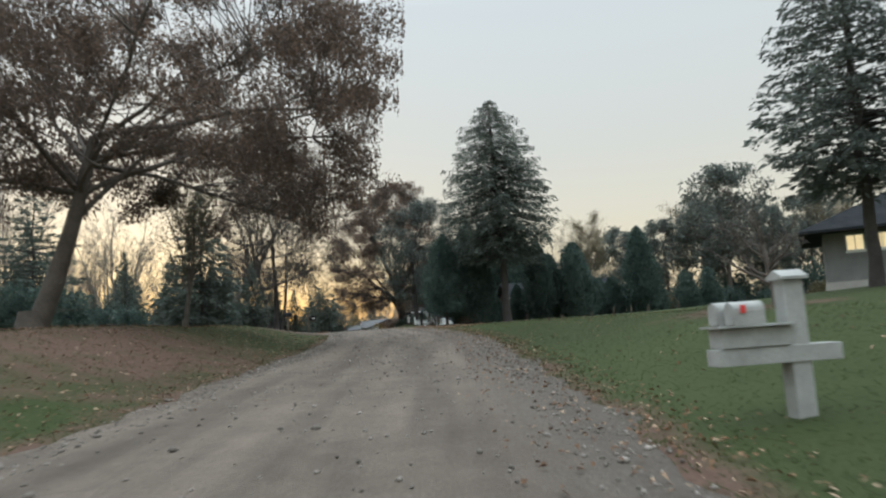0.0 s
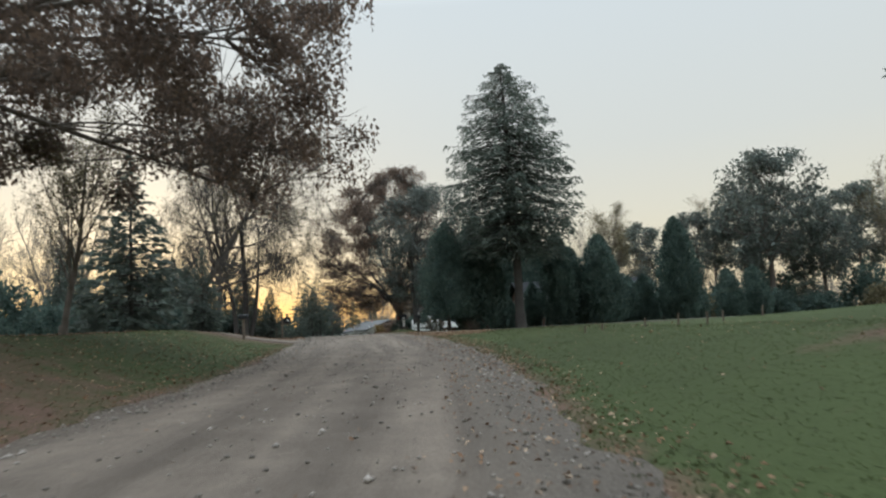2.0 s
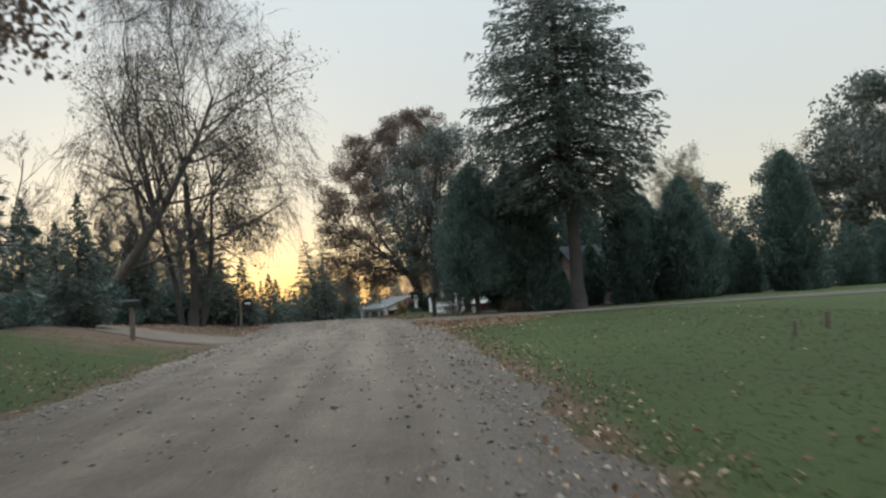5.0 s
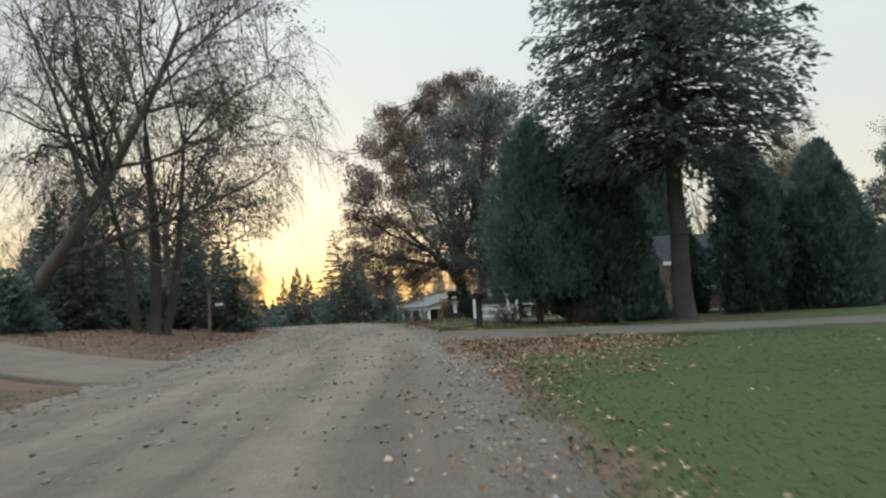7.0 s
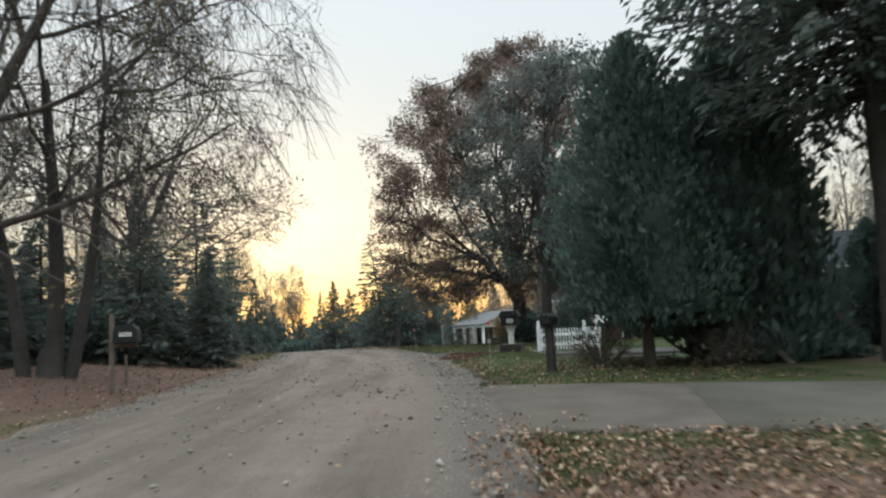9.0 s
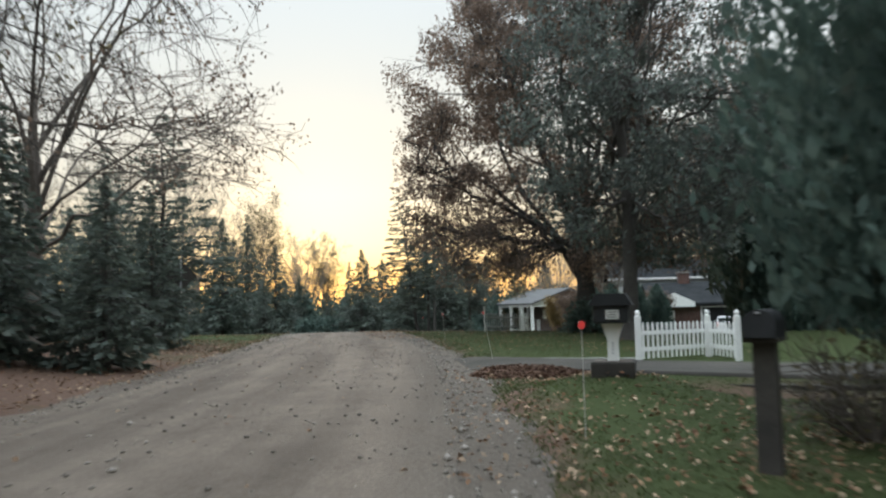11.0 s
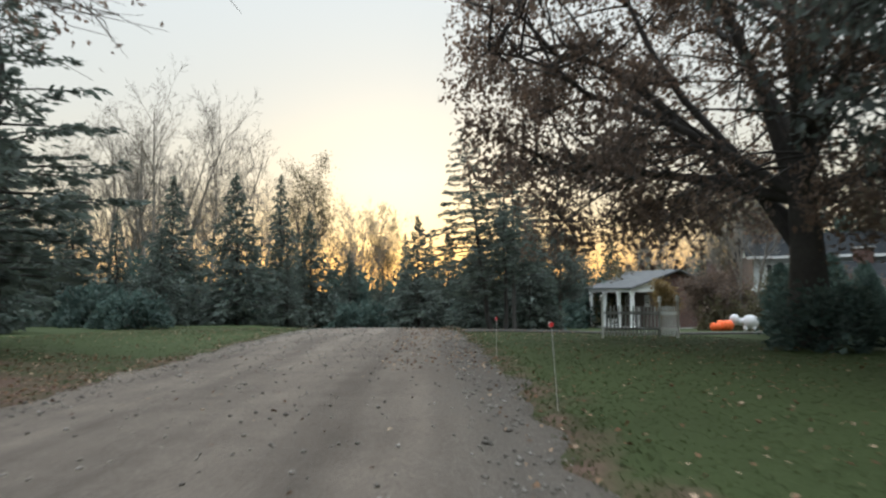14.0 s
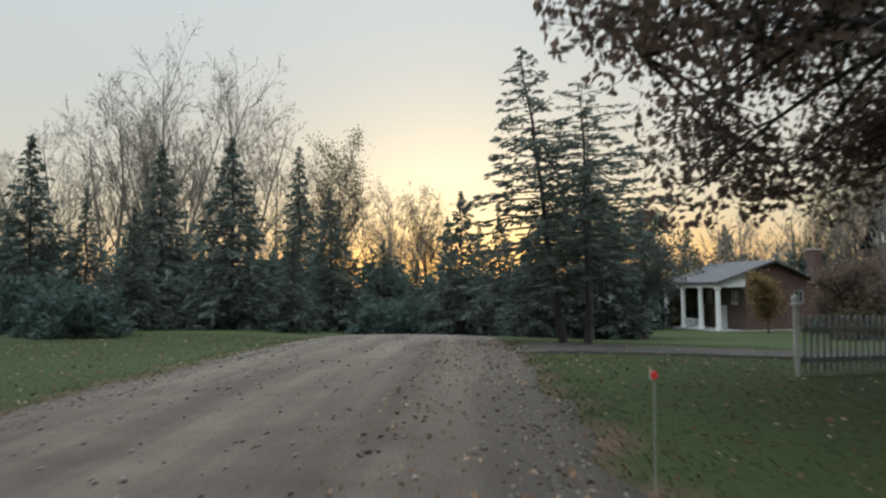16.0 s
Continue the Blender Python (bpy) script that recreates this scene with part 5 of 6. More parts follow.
for y0 in (1.2, 5.4):
    w = part("window", boxed(-0.05, y0 - 0.05, 2.4, 0.02, y0 + 0.95, 2.48), WHITE, porch_house, "white-framed window")
    f = bmesh.new()
    for q in ((y0, 2.5, y0 + 0.08, 3.6), (y0 + 0.82, 2.5, y0 + 0.9, 3.6), (y0 + 0.08, 2.5, y0 + 0.82, 2.58), (y0 + 0.08, 3.52, y0 + 0.82, 3.6), (y0 + 0.42, 2.58, y0 + 0.48, 3.52)):
        box(f, -0.03, q[0], q[1], 0.09, q[2], q[3])
    part("frame", f, WHITE, w)
    part("pane", boxed(0.06, y0 + 0.05, 2.55, 0.075, y0 + 0.85, 3.55), GLASS, w)
part("entry_door", boxed(0.08, 3.03, 0.15, 0.14, 4.07, 2.27), WHITE, porch_house, "white entry door")
part("roof", prism([(-3.1, 4.33), (2.7, 6.22), (8.0, 4.05), (8.0, 4.2), (2.7, 6.4), (-3.1, 4.5)], 10.7, "y", -0.6), SHINGLE, porch_house, "grey shingled gable roof")
part("gable", prism([(-2.8, 4.36), (0.0, 4.36), (0.0, 5.28)], 0.15, "y", 0.0), WHITE, porch_house, "white porch gable")
part("gable", prism([(0.02, 4.21), (7.38, 4.21), (2.7, 6.2), (0.02, 5.3)], 0.2, "y", 0.02), BRICK, porch_house, "brick gable")
part("porch_beam", boxed(-2.85, -0.05, 4.0, -2.45, 9.6, 4.36), WHITE, porch_house, "white porch beam")
part("porch_beam", boxed(-2.45, -0.05, 4.0, -0.01, 0.2, 4.36), WHITE, porch_house, "white porch beam")
for cy in (0.15, 2.95, 6.1, 9.3):
    part("column", lathe([(0.30, 0.15), (0.30, 0.4), (0.23, 0.45), (0.21, 3.7), (0.29, 3.82), (0.29, 4.0)], 14, -2.65, cy), WHITE, porch_house, "white round porch column")
for i in range(12):
    part("baluster", boxed(-2.67, 3.2 + i * 0.22, 0.15, -2.62, 3.24 + i * 0.22, 1.0), WHITE, porch_house)
part("rail", boxed(-2.69, 3.1, 1.0, -2.6, 5.9, 1.07), WHITE, porch_house)
ch = part("chimney", boxed(7.41, 0.5, -0.6, 8.2, 1.5, 7.3), BRICK, porch_house)
part("chimney_cap", boxed(7.34, 0.43, 7.3, 8.27, 1.57, 7.42), CONCRETE, ch)

garage_house = house("house", "brick house with a white gable and wide dark garage", 11.0, 117.5, 0, 14.5, 9, 2.7, 1.6, BRICK, DARKROOF, [(11.5, 12.9, 1.0, 2.2)], [(0.55, 1.3, 0.12, 2.0, WHITE), (3.5, 7.2, 0.12, 2.3, DARK)], base=0.0, fascia=DARKROOF, chimney=(2.9, 4.5, 5.2))
part("entry_gable", prism([(-0.2, 2.4), (2.9, 2.4), (2.9, 2.75), (1.35, 3.5), (-0.2, 2.75)], 0.12, "y", -0.66), WHITE, garage_house, "white gable board")
upper = part("upper_storey", boxed(8.9, 1.2, 2.7, 12.6, 5.5, 5.6), SIDING, garage_house, "blue-grey sided upper storey")
part("upper_window", boxed(9.5, 1.16, 3.6, 10.2, 1.22, 4.8), GLASS, upper)
part("upper_roof", prism([(8.5, 5.55), (13.0, 5.55), (10.75, 6.9)], 4.9, "y", 0.9), DARKROOF, upper)

two_storey = house("house", "two-storey brick and pale sided house with a small porch", 8.5, 128.0, 0, 9, 6, 5.3, 1.5, BRICK, DARKROOF, [(2.6, 3.6, 0.9, 2.1), (0.8, 1.7, 3.5, 4.7), (3.1, 4.0, 3.5, 4.7), (6.0, 7.2, 3.5, 4.7)], [(1.2, 2.1, 0.12, 2.15, WHITE)], base=0.1, fascia=WHITE)
front_wall(two_storey, 0, 9, 3.0, 5.1, -0.035, 0.032, [(0.8, 1.7, 3.5, 4.7), (3.1, 4.0, 3.5, 4.7), (6.0, 7.2, 3.5, 4.7)], PALE, "upper_cladding")
part("porch_roof", prism([(-1.7, 2.72), (-0.04, 2.95), (-0.04, 3.07), (-1.7, 2.86)], 3.4, "x", -0.3), PALE, two_storey, "pale sloping porch roof")
part("porch_floor", boxed(-0.2, -1.6, -0.9, 3.0, -0.07, 0.1), CONCRETE, two_storey)
for q in (-0.1, 1.2, 2.75):
    part("porch_post", boxed(q, -1.55, 0.1, q + 0.13, -1.42, 2.75, 0.01), WHITE, two_storey)
side_house = house("house", "low red brick house behind the cedars", 15.0, 73.6, 0, 11, 8, 2.6, 1.5, BRICK, DARKROOF, [(1.1, 2.6, 1.2, 2.2), (5.0, 6.4, 1.2, 2.2)], [(8.4, 9.4, 0.12, 2.2, WHITE)], base=0.0, gable=BRICK)
hill_house = house("house", "grey sided house with a dark hipped roof on the rise", 28.0, 42.0, -33, 16, 9, 3.2, 3.0, SIDING, DARKROOF, [(1.2, 2.2, 1.9, 2.9), (2.6, 3.6, 1.9, 2.9), (4.0, 5.0, 1.9, 2.9), (9, 10.5, 1.5, 2.9)], base=0.6, eave=1.3, hip=5.0, glass=LAMPLIT)

# ---- fences ----
def picket_fence(name, label, posts, mat, high=1.0, post_h=1.25, gap=0.145, first=None, pw=0.055):
    """Two panels that meet in a corner; posts with ball caps."""
    root = thing(name, label, "fence")
    for x, y in posts:
        z = gz(x, y)
        p = part("post", boxed(x - pw, y - pw, z - 0.2, x + pw, y + pw, z + post_h - 0.1, 0.008), mat, root)
        part("cap", lathe([(0.075, z + post_h - 0.1), (0.075, z + post_h - 0.07), (0.035, z + post_h - 0.05), (0.06, z + post_h), (0.05, z + post_h + 0.05), (0.01, z + post_h + 0.075)], 10, x, y), mat, p)
    for i_, ((x0, y0), (x1, y1)) in enumerate(zip(posts, posts[1:])):
        paint = first if first and i_ == 0 else mat
        a, b = Vector((x0, y0, gz(x0, y0))), Vector((x1, y1, gz(x1, y1)))
        L = (b - a).length
        m = Matrix.Translation(a) @ (b - a).to_track_quat("X", "Z").to_matrix().to_4x4()
        for zr in (0.22, high - 0.28):
            r = part("rail", boxed(0.05, -0.02, zr, L - 0.05, 0.02, zr + 0.09), paint, root)
            r.matrix_basis = m
        n = max(2, int((L - 0.15) / gap))
        bm = prism([(-0.028, 0.06), (0.028, 0.06), (0.028, high - 0.05), (0.0, high), (-0.028, high - 0.05)], 0.02, "y", -0.042)
        me = bpy.data.meshes.new("picket")
        bm.to_mesh(me)
        bm.free()
        me.materials.append(paint)
        for i in range(n):
            q = part_me("picket", me, root)
            q.matrix_basis = m @ Matrix.Translation((0.12 + (L - 0.24) * i / (n - 1), 0, 0))
    return root
picket_fence("picket_fence", "white corner picket fence with ball-capped posts by the driveway", [(4.92, 73.4), (6.75, 75.3), (7.1, 73.8)], WHITE, 0.86, 1.06, 0.165, pw=0.065)
# the first panel's shadow is put into its darker grey boards
picket_fence("picket_fence", "weathered white corner picket fence on the lawn, one panel toned as shaded", [(-0.6, 95.4), (1.15, 97.1), (1.65, 96.0)], GREYWOOD, gap=0.15, first=GREYBOARD, pw=0.034)

wall_end = thing("culvert_wall", "low dark stone wall at the driveway's edge over the hollow", "wall", m=Matrix.Translation((5.3, 69.92, gz(6.7, 68.8))) @ pose(0, 0, 0, 0, 0, -9.7))
for i_ in range(9):
    w_ = 0.30 + 0.05 * ((i_ * 7) % 3)
    x_ = i_ * 0.385
    for k_ in range(2):
        part("stone", boxed(x_ + 0.1 * k_, -0.13 - 0.02 * ((i_ + k_) % 2), -0.25 + 0.27 * k_, x_ + 0.1 * k_ + w_ + 0.06, 0.12, 0.01 + 0.27 * k_, 0.03), DARKSTAIN, wall_end)

edge = thing("lawn_edging", "thin pale timber edging along the lawn", "edging", m=Matrix.Translation((2.2, 74.05, gz(3.6, 74.0))) @ pose(0, 0, 0, 0, 0, -11))
part("board", boxed(0.0, -0.04, -0.15, 2.75, 0.04, 0.05, 0.01), GREYBOARD, edge)

# ---- mailboxes ----
def box_mail(root, x, y, z, mat, way=0, label=""):
    """An arched letter box with a door and a flag; its length runs along x."""
    pts = [(0.10 * math.cos(radians(a)), 0.14 + 0.09 * math.sin(radians(a))) for a in range(0, 181, 20)]
    b = part("letter_box", prism([(-0.10, 0.0), (0.10, 0.0)] + pts, 0.48, "x", -0.24), mat, root, label)
    b.matrix_basis = pose(x, y, z, 0, 0, way)
    part("door", prism([(-0.09, 0.01), (0.09, 0.01)] + [(u * 0.9, v) for u, v in pts], 0.015, "x", -0.257), mat, b)
    f = part("flag", boxed(-0.12, -0.115, 0.12, -0.03, -0.103, 0.2), RED, b, "red flag")
    return b
mail_a = thing("mailbox", "weathered grey wooden stand with two letter boxes", "mailbox", m=Matrix.Translation((4.17, 6.9, gz(4.17, 6.9) - 0.17)))
part("post", boxed(-0.1, -0.1, -0.3, 0.1, 0.1, 1.5, 0.012), GREYBOARD, mail_a)
part("post_cap", prism([(-0.14, 1.5), (0.14, 1.5), (0.14, 1.53), (0.0, 1.6), (-0.14, 1.53)], 0.28, "x", -0.14), GREYBOARD, mail_a)
part("arm", boxed(-0.85, -0.12, 0.70, 0.42, 0.12, 0.865, 0.01), GREYBOARD, mail_a, "grey cross arm")
part("newspaper_box", boxed(-0.80, -0.14, 0.87, -0.12, 0.14, 1.06, 0.01), GREYBOARD, mail_a, "grey wooden paper tube")
part("roof_board", prism([(-0.2, 1.065), (0.2, 1.065), (0.2, 1.085), (-0.2, 1.085)], 0.8, "x", -0.86), GREYBOARD, mail_a)
box_mail(mail_a, -0.50, 0.11, 1.088, GREYBOARD)
box_mail(mail_a, -0.56, -0.11, 1.088, GREYBOARD).scale = (0.55, 0.9, 0.95)
mail_b = thing("mailbox", "black letter box on a white post in a low dark planter", "mailbox", m=Matrix.Translation((3.92, 67.1, gz(3.92, 67.1))) @ pose(0, 0, 0, 0, 0, -8))
part("post", boxed(-0.072, -0.072, 0.0, 0.072, 0.072, 0.68, 0.01), WHITE, mail_b, "square white post")
part("collar", prism([(-0.074, 0.46), (0.074, 0.46), (0.15, 0.68), (-0.15, 0.68)], 0.14, "y", -0.07), WHITE, mail_b, "flared white bracket")
for i in range(4):
    part("bar", boxed(-0.016, -0.0755, 0.26 + i * 0.045, 0.016, -0.0725, 0.282 + i * 0.045), STEEL, mail_b)
part("planter", boxed(-0.29, -0.27, -0.15, 0.29, 0.27, 0.16, 0.03), DARKSTAIN, mail_b, "low dark timber planter")
part("soil", boxed(-0.25, -0.23, 0.14, 0.25, 0.23, 0.168, 0.004), BARK, mail_b)
mb = part("letter_box", boxed(-0.23, -0.27, 0.68, 0.23, 0.27, 0.94, 0.03), BLACK, mail_b, "black letter box")
part("roof", prism([(-0.29, 0.92), (0.29, 0.92), (0.20, 1.08), (-0.20, 1.08)], 0.64, "y", -0.32), BLACK, mb)
part("number_plate", boxed(-0.06, -0.286, 0.74, 0.11, -0.272, 0.86), GREYWOOD, mb, "pale plate with dark bars")
for i in range(3):
    part("bar", boxed(-0.04, -0.290, 0.76 + i * 0.034, 0.09, -0.286, 0.773 + i * 0.034), BLACK, mb)
mail_c = thing("mailbox", "dark letter box on a wooden post by the dirt drive", "mailbox", m=Matrix.Translation((-4.9, 48.2, gz(-4.9, 48.2))))
part("post", boxed(-0.06, -0.06, -0.3, 0.06, 0.06, 1.0, 0.01), DARKWOOD, mail_c)
box_mail(mail_c, 0.0, 0.0, 1.0, BLACK, 180)

mail_d = thing("mailbox", "large dark letter box on a weathered post among fallen leaves", "mailbox", m=Matrix.Translation((-4.3, 61.6, gz(-4.3, 61.6))) @ pose(0, 0, 0, 0, 0, 18))
part("post", boxed(-0.36, -0.05, -0.3, -0.26, 0.05, 1.72, 0.012), DARKWOOD, mail_d, "weathered wooden post")
part("bracket", boxed(-0.26, -0.04, 1.0, 0.2, 0.04, 1.09, 0.008), DARKWOOD, mail_d)
arch = [(0.24 * math.cos(radians(a)), 0.22 + 0.17 * math.sin(radians(a))) for a in range(0, 181, 15)]
bd = part("letter_box", prism([(-0.24, 0.0), (0.24, 0.0)] + arch, 0.55, "y", -0.28), BLACK, mail_d, "black enamelled letter box")
bd.matrix_basis = Matrix.Translation((0.0, 0.0, 1.1))
part("door", prism([(-0.225, 0.012), (0.225, 0.012)] + [(u * 0.94, v * 0.97) for u, v in arch], 0.014, "y", -0.295), BLACK, bd)
part("number_plate", boxed(-0.14, -0.300, 0.11, 0.16, -0.2955, 0.24), BLACK, bd, "dark plate with pale bars")
for i in range(5):
    part("bar", boxed(-0.11 + i * 0.052, -0.304, 0.13, -0.078 + i * 0.052, -0.3005, 0.22), GREYWOOD, bd)

mail_e = thing("mailbox", "black letter box on a stout dark timber post", "mailbox", m=Matrix.Translation((4.76, 62.7, gz(4.76, 62.7))) @ pose(0, 0, 0, 0, 0, -24))
part("post", boxed(-0.085, -0.085, -0.3, 0.085, 0.085, 1.02, 0.015), DARKSTAIN, mail_e, "square dark timber post")
part("shelf", boxed(-0.13, -0.20, 1.0, 0.13, 0.20, 1.03, 0.006), DARKSTAIN, mail_e)
arch = [(0.12 * math.cos(radians(a)), 0.12 + 0.10 * math.sin(radians(a))) for a in range(0, 181, 15)]
be = part("letter_box", prism([(-0.12, 0.0), (0.12, 0.0)] + arch, 0.48, "y", -0.24), BLACK, mail_e, "black domed letter box")
be.matrix_basis = Matrix.Translation((0.0, 0.0, 1.03))
part("door", prism([(-0.11, 0.01), (0.11, 0.01)] + [(u * 0.93, v * 0.97) for u, v in arch], 0.012, "y", -0.254), BLACK, be)
part("handle", boxed(-0.02, -0.272, 0.19, 0.02, -0.254, 0.205, 0.003), STEEL, be)

# ---- stakes, posts, sign ----
def stake(x, y, h, lean=0.0, disc=0.025):
    r = thing("driveway_marker", "thin pale stake with a round red reflector", "marker", "markers along the road", m=Matrix.Translation((x, y, gz(x, y))) @ pose(0, 0, 0, 0, lean, 0))
    part("rod", lathe([(0.0045, -0.1), (0.0045, h)], 6), CONCRETE, r)
    b = lathe([(0.004, -0.008), (disc, -0.007), (disc, 0.007), (0.004, 0.008)], 14)
    bmesh.ops.rotate(b, verts=b.verts, matrix=Matrix.Rotation(radians(90), 3, "X"))
    bmesh.ops.translate(b, verts=b.verts, vec=(0, -0.01, h))
    bmesh.ops.scale(b, verts=b.verts, vec=(1, 1, 1.2), space=Matrix.Translation((0, 0, -h)))
    part("reflector", b, RED, r, "red oval reflector")
    part("blade", boxed(-0.030, -0.002, h - 0.035, -0.006, 0.002, h + 0.034, 0.001), GREYWOOD, r, "pale plastic blade")
    return r
for x, y, h, ln in [(-0.48, 80.62, 0.98, -3), (1.72, 73.2, 1.10, -10), (-2.46, 87.5, 0.8, 1)]:
    stake(x, y, h, ln)
stake(3.4, 63.9, 1.1, 0, 0.034)
for x, y in [(-5.2, 63.2), (-11.7, 83.4)]:
    r = thing("stake", "short weathered wooden stake in the leaves", "stake", m=Matrix.Translation((x, y, gz(x, y))))
    part("shaft", boxed(-0.025, -0.025, -0.2, 0.025, 0.025, 0.75, 0.005), DARKWOOD, r)
for x, y, h in [(9.2, 36.5, 0.55), (10.0, 37.0, 0.6), (11.2, 35.8, 0.7), (12.0, 34.8, 0.9), (12.2, 33.0, 0.9), (14.2, 36.0, 0.8), (16.0, 36.5, 0.9)]:
    r = thing("garden_post", "short dark wooden post in the lawn", "post", "posts in the lawn", m=Matrix.Translation((x, y, gz(x, y))) @ pose(0, 0, 0, rs.uniform(-5, 5), rs.uniform(-6, 6), rs.uniform(0, 90)))
    part("shaft", boxed(-0.03, -0.03, -0.25, 0.03, 0.03, h * 0.45, 0.008), DARKWOOD, r)
sign = thing("road_sign", "diamond road sign on a steel post", "sign", m=Matrix.Translation((-9.4, 80, gz(-9.4, 80))) @ pose(0, 0, 0, 0, 0, 15))
part("post", boxed(-0.03, -0.02, -0.3, 0.03, 0.02, 2.95), STEEL, sign)
part("plate", prism([(-0.53, 2.4), (0, 1.87), (0.53, 2.4), (0, 2.93)], 0.012, "y", 0.022), ASPHALT, sign, "dull dark back of the diamond plate")
part("side_plate", boxed(-0.75, -0.036, 1.45, -0.1, -0.022, 1.75), ASPHALT, sign, "small dark plate")

# ---- lawn ornaments and the parked car ----
pump = thing("inflatable_pumpkin", "orange inflatable pumpkin on the lawn", "decoration", m=Matrix.Translation((4.5, 110.0, gz(4.5, 110.0))) @ Matrix.Diagonal((0.92, 0.92, 0.85, 1)))
for i in range(8):
    a = i * math.pi / 4
    b = bmesh.new()
    bmesh.ops.create_uvsphere(b, u_segments=12, v_segments=8, radius=0.32)
    bmesh.ops.scale(b, verts=b.verts, vec=(0.75, 0.75, 0.95))
    bmesh.ops.translate(b, verts=b.verts, vec=(0.24 * math.cos(a), 0.24 * math.sin(a), 0.30))
    part("lobe", b, ORANGE, pump, smooth=True)
part("stem", lathe([(0.06, 0.55), (0.04, 0.72), (0.05, 0.75)], 8), CEDAR, pump)
little = copy_thing(pump, Matrix.Translation((4.1, 109.75, gz(4.1, 109.75))))
little.scale = (0.6, 0.6, 0.65)
tagged(little, "smaller orange inflatable pumpkin beside the large one")
ghost = bmesh.new()
for rad, c, sc in ((0.46, (1.25, 0.0, 0.52), (1.15, 0.9, 1.0)), (0.33, (0.25, -0.05, 0.68), (1.0, 0.95, 1.05)), (0.26, (0.72, 0.0, 0.55), (1.4, 0.9, 0.9)), (0.13, (1.75, 0.0, 0.62), (1.8, 0.5, 0.6)), (0.16, (0.9, -0.2, 0.14), (1, 1, 1)), (0.16, (1.45, -0.2, 0.14), (1, 1, 1))):
    bmesh.ops.create_uvsphere(ghost, u_segments=16, v_segments=10, radius=rad, matrix=Matrix.Translation(c) @ Matrix.Diagonal((*sc, 1)))
me = bpy.data.meshes.new("inflatable_figure")
ghost.to_mesh(me)
ghost.free()
me.materials.append(INFLATE)
me.polygons.foreach_set("use_smooth", [True] * len(me.polygons))
fig = new("inflatable_figure", me)
fig.matrix_basis = Matrix.Translation((4.85, 110.6, gz(4.85, 110.6))) @ Matrix.Diagonal((0.72, 0.7, 0.80, 1))
tagged(fig, "white inflatable lawn figure beside the pumpkin", "decoration")

van = thing("car", "white sport utility car parked before the garage", "car", m=Matrix.Translation((16.5, 114.0, gz(16.5, 114.0))) @ pose(0, 0, 0, 0, 0, 52) @ Matrix.Scale(0.92, 4))
body = [(-2.3, 0.35), (2.3, 0.35), (2.35, 0.75), (2.2, 1.0), (1.2, 1.1), (0.6, 1.62), (-2.0, 1.68), (-2.3, 1.1)]
bm = prism(body, 1.8, "y", -0.9)
bmesh.ops.bevel(bm, geom=list(bm.edges), offset=0.07, segments=2, affect="EDGES")
part("body", bm, VAN, van, "white painted body")
for a, b in ((-1.9, -0.7), (-0.6, 0.55)):
    part("side_window", boxed(a, -0.915, 1.1, b, -0.89, 1.5, 0.01), GLASS, van)
part("windscreen", prism([(-0.8, 0), (0.8, 0), (0.7, 0.66), (-0.7, 0.66)], 0.02, "x", 0), GLASS, van).matrix_basis = pose(1.18, 0, 1.1, 0, -48, 0)
part("rear_window", boxed(-2.26, -0.7, 1.15, -2.2, 0.7, 1.55, 0.01), GLASS, van)
for y in (-0.8, 0.62):
    part("tail_lamp", boxed(-2.33, y, 0.85, -2.24, y + 0.18, 1.2, 0.015), RED, van, "red tail lamp")
    part("roof_rail", boxed(-1.7, y, 1.66, 0.4, y + 0.04, 1.74, 0.01), BLACK, van)
part("rear_bumper", boxed(-2.42, -0.86, 0.38, -2.24, 0.86, 0.66, 0.04), TYRE, van, "dark plastic bumper")
part("plate", boxed(-2.36, -0.2, 0.92, -2.28, 0.2, 1.05), GREYWOOD, van)
for x in (-1.45, 1.45):
    for y in (-0.85, 0.85):
        b = lathe([(0.20, -0.1), (0.34, -0.1), (0.36, -0.06), (0.36, 0.06), (0.34, 0.1), (0.20, 0.1)], 18)
        bmesh.ops.rotate(b, verts=b.verts, matrix=Matrix.Rotation(radians(90), 3, "X"))
        bmesh.ops.translate(b, verts=b.verts, vec=(x, y, 0.36))
        w = part("wheel", b, TYRE, van, "black tyre")
        b = lathe([(0.19, -0.11), (0.21, -0.105), (0.21, 0.105), (0.19, 0.11)], 14)
        bmesh.ops.rotate(b, verts=b.verts, matrix=Matrix.Rotation(radians(90), 3, "X"))
        bmesh.ops.translate(b, verts=b.verts, vec=(x, y, 0.36))
        part("rim", b, STEEL, w)

# ---- grass, fallen leaves and stones ----
def scatter(seed, n, x0, x1, y0, y1):
    rng = np.random.default_rng(seed)
    y = rng.uniform(y0, y1, n)
    off = rng.uniform(x0, x1, n)
    return rng, road_x(y) + off, y, off

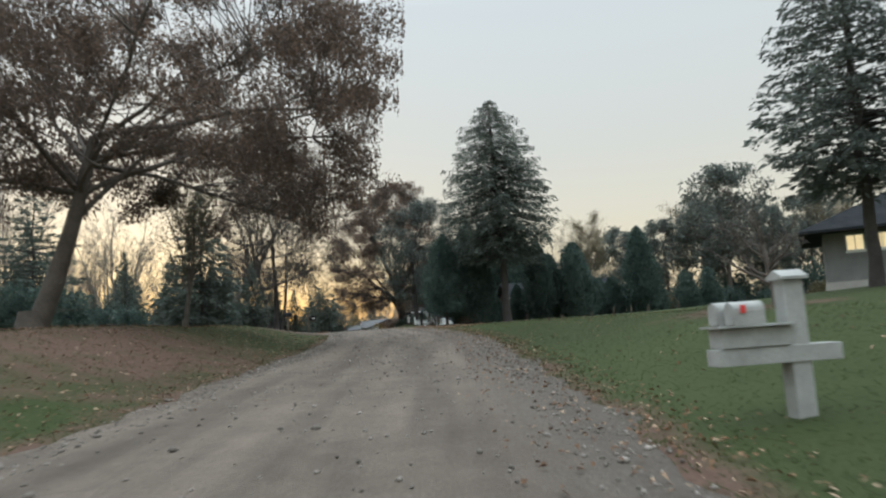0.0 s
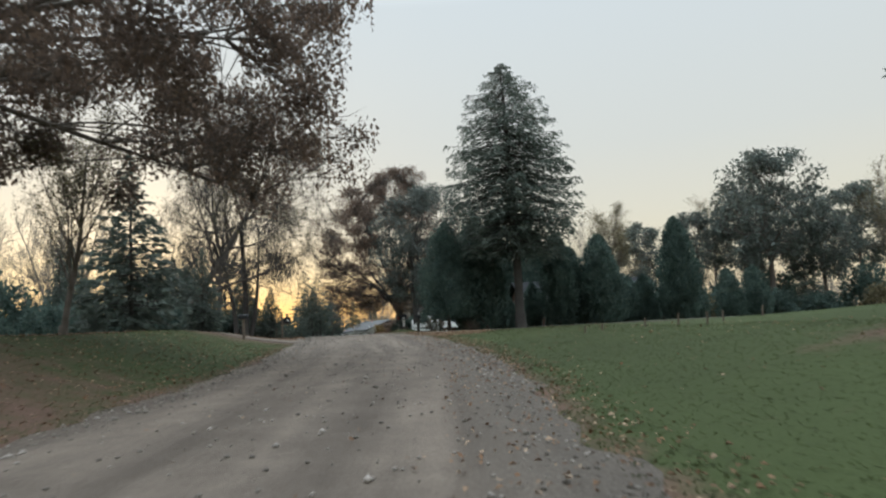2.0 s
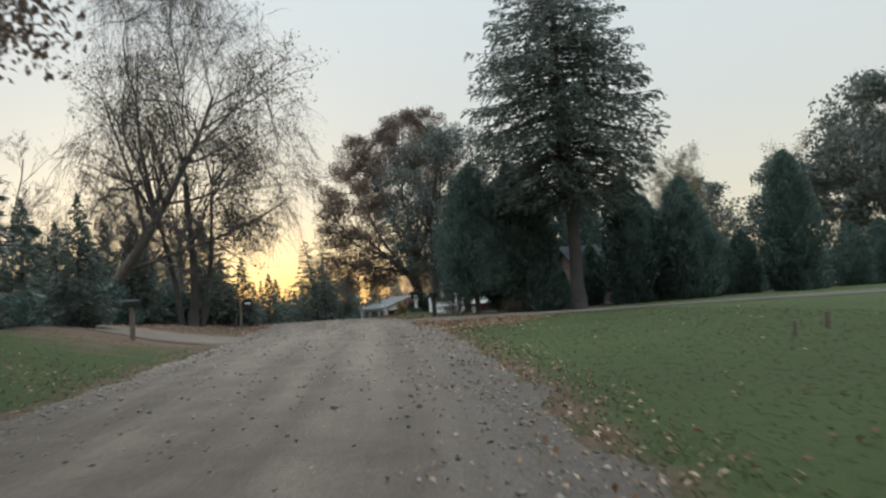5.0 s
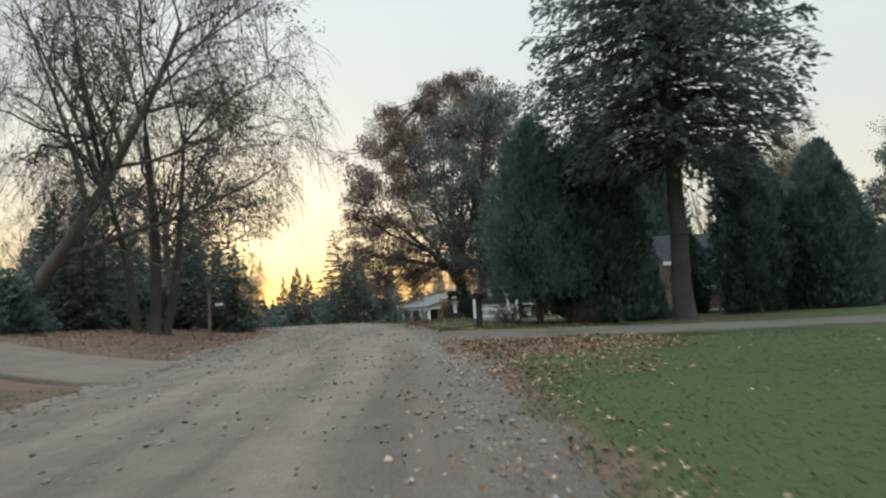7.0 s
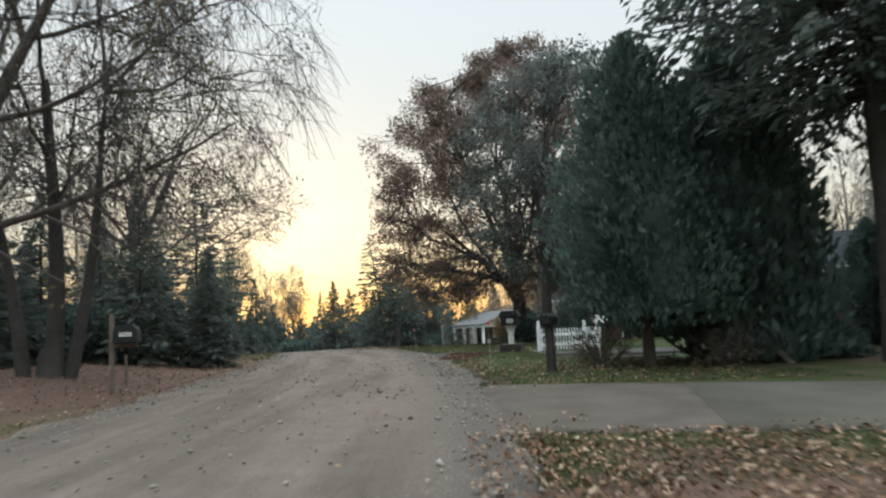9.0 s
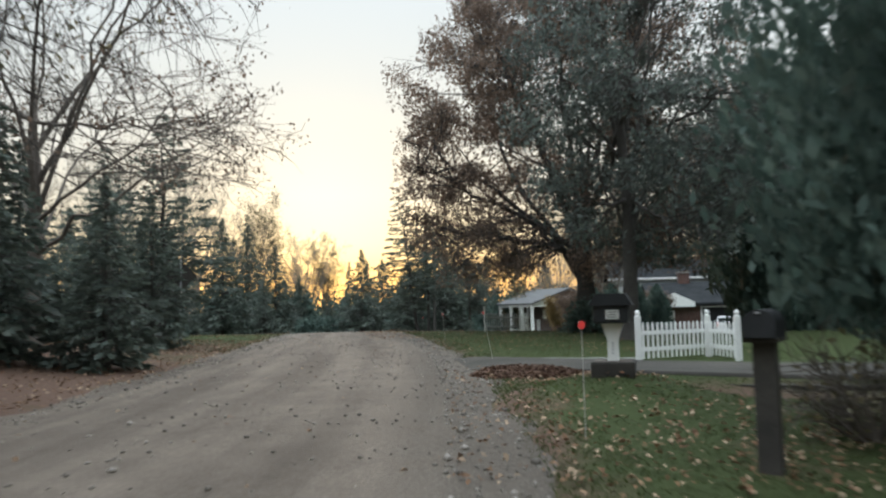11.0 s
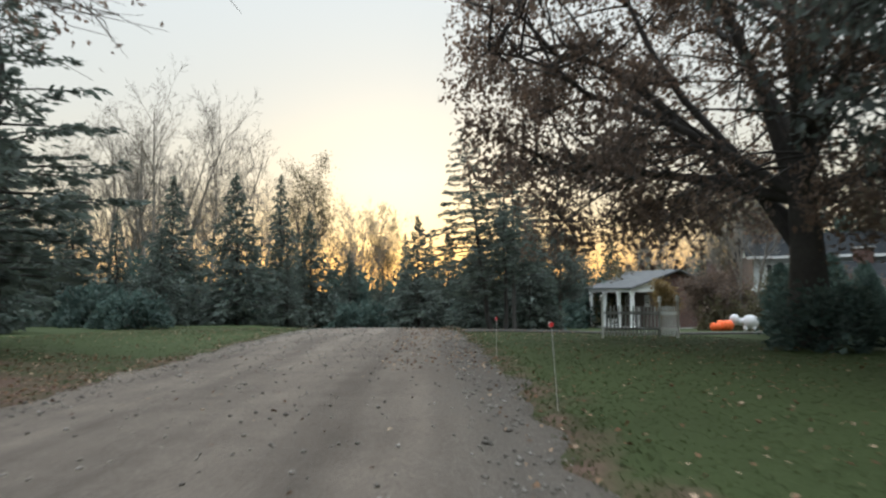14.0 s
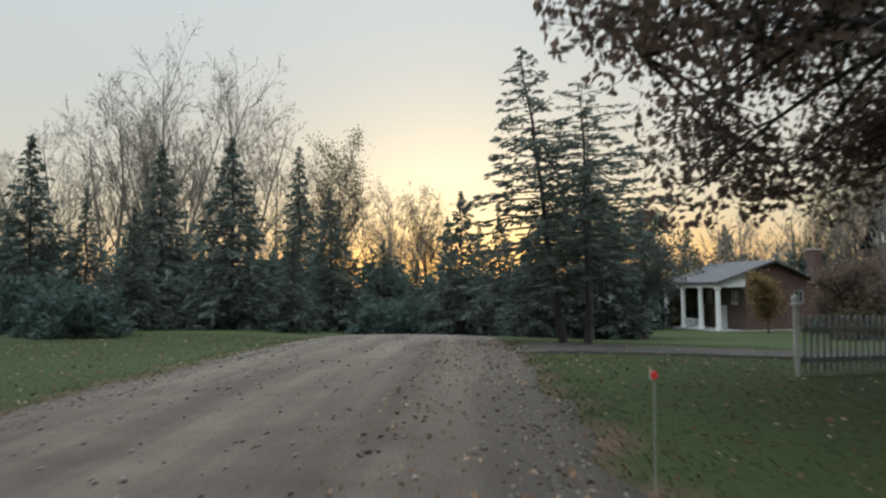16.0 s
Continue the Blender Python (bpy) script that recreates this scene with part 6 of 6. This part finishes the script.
def grass_blades():
    out = []
    for seed, n, a, b, y0, y1 in ((91, 62000, 3.3, 11, 4, 54), (92, 50000, 3.3, 12, 74, 108), (93, 30000, -11, -3.3, 8, 48), (94, 36000, -13, -3.3, 78, 108), (95, 16000, 11, 26, 10, 62), (96, 26000, 3.3, 10, 59.5, 70.4), (97, 9000, 3.3, 9, 52, 54.5)):
        rng, x, y, off = scatter(seed, n, a, b, y0, y1)
        z = land(x, y)
        h = rng.uniform(0.015, 0.035, n) * np.where(np.abs(off) < 4.2, 1.5, 1.0)
        w = rng.uniform(0.008, 0.016, n)
        th = rng.uniform(0, 2 * np.pi, n)
        s = np.stack([np.cos(th), np.sin(th), 0 * th], 1) * w[:, None]
        p = np.stack([x, y, z - 0.005], 1)
        tip = p + np.stack([rng.normal(size=n) * 0.05, rng.normal(size=n) * 0.05, h], 1)
        out.append(np.stack([p - s, p + s, tip], 1).reshape(-1, 3))
    V = np.concatenate(out)
    return V, np.arange(len(V)).reshape(-1, 3)
tagged(new("grass", mesh_np("grass", *grass_blades(), GRASS)), "short green lawn grass", "grass", kind="stuff")

def fallen():
    V, F, n = [], [], 0
    for seed, count, a, b, y0, y1 in ((112, 1500, 1.9, 4.2, 5, 50), (101, 6500, -11, -3.2, 8, 42), (102, 11000, -13, -3.0, 53, 86), (113, 2600, 2.8, 7.5, 49.3, 54.4), (103, 1700, 2.8, 4.4, 4, 56), (104, 700, 4, 12, 6, 52), (105, 900, 2.6, 6.5, 62, 70.5), (106, 1800, 2.9, 11, 76, 104), (107, 500, -3.2, 3.2, 10, 100), (108, 900, 1.2, 3.4, 84, 104), (109, 900, -12, -3.2, 88, 106), (110, 1300, 3.2, 6, 46, 54), (111, 1200, 3.4, 9, 59, 66)):
        rng, x, y, off = scatter(seed, count, a, b, y0, y1)
        z = land(x, y) + np.where(np.abs(off) < HALF, 0.155, 0.03)
        C = np.stack([x, y, z + rng.uniform(0, 0.02, count)], 1)
        D = rng.normal(size=(count, 3)) * [1, 1, 0.25]
        L = rng.uniform(0.04, 0.09, count)
        Dn = unit(D)
        S = unit(np.cross(Dn, np.array([0, 0, 1.0]) + rng.normal(size=(count, 3)) * 0.3))
        W = L * rng.uniform(0.5, 0.8, count)
        lift = np.stack([0 * L, 0 * L, L * rng.uniform(0.0, 0.35, count)], 1)
        v = np.stack([C - Dn * L[:, None] / 2, C + S * W[:, None] / 2 + lift, C + Dn * L[:, None] / 2, C - S * W[:, None] / 2 + lift], 1).reshape(-1, 3)
        V.append(v), F.append(np.arange(4 * count).reshape(count, 4) + n)
        n += 4 * count
    return np.concatenate(V), np.concatenate(F)
tagged(new("fallen_leaves", mesh_np("fallen_leaves", *fallen(), LITTER)), "dry brown and tan fallen leaves", "leaves", kind="stuff")

def stones():
    rng = np.random.default_rng(121)
    n = 9000
    y = rng.uniform(3, 108, n)
    u = np.where(rng.random(n) < 0.6, np.sign(rng.normal(size=n)) * rng.uniform(0.75, 1.0, n), rng.uniform(-1, 1, n))
    x = road_x(y) + u * HALF
    z = road_z(y) + 0.06 * (1 - u ** 2)
    r = rng.uniform(0.010, 0.036, n) * np.where(rng.random(n) < 0.06, 1.7, 1.0)
    base = np.array([[1, 0, 0], [0, 1, 0], [-1, 0, 0], [0, -1, 0], [0, 0, 1], [0, 0, -1]], float)
    V = base[None] * (r[:, None, None] * rng.uniform(0.6, 1.2, (n, 6, 1))) * [1, 1, 0.7] + np.stack([x, y, z + r * 0.3], 1)[:, None]
    f = np.array([[0, 1, 4], [1, 2, 4], [2, 3, 4], [3, 0, 4], [1, 0, 5], [2, 1, 5], [3, 2, 5], [0, 3, 5]])
    return V.reshape(-1, 3), (np.arange(n)[:, None, None] * 6 + f[None]).reshape(-1, 3)
tagged(new("road_stones", mesh_np("road_stones", *stones(), STONE)), "loose gravel stones on the road", "stones", kind="stuff")

def leaf_heap():
    """Raked leaves heaped low at the drive's mouth."""
    rng = np.random.default_rng(131)
    n = 2600
    r, a = rng.random(n) ** 0.5, rng.uniform(0, 2 * np.pi, n)
    x, y = 2.55 + 1.25 * r * np.cos(a), 69.95 + 0.62 * r * np.sin(a)
    z = land(x, y) + 0.03 + 0.15 * (1 - r ** 2) * rng.uniform(0.6, 1.1, n)
    L = rng.uniform(0.05, 0.10, n)
    return cards(rng, np.stack([x, y, z], 1), L, L * rng.uniform(0.5, 0.8, n), rng.normal(size=(n, 3)) * [1, 1, 0.45], 0.3)
tagged(new("leaf_heap", mesh_np("leaf_heap", *leaf_heap(), HEAP)), "low heap of red-brown fallen leaves", "leaves", kind="stuff")
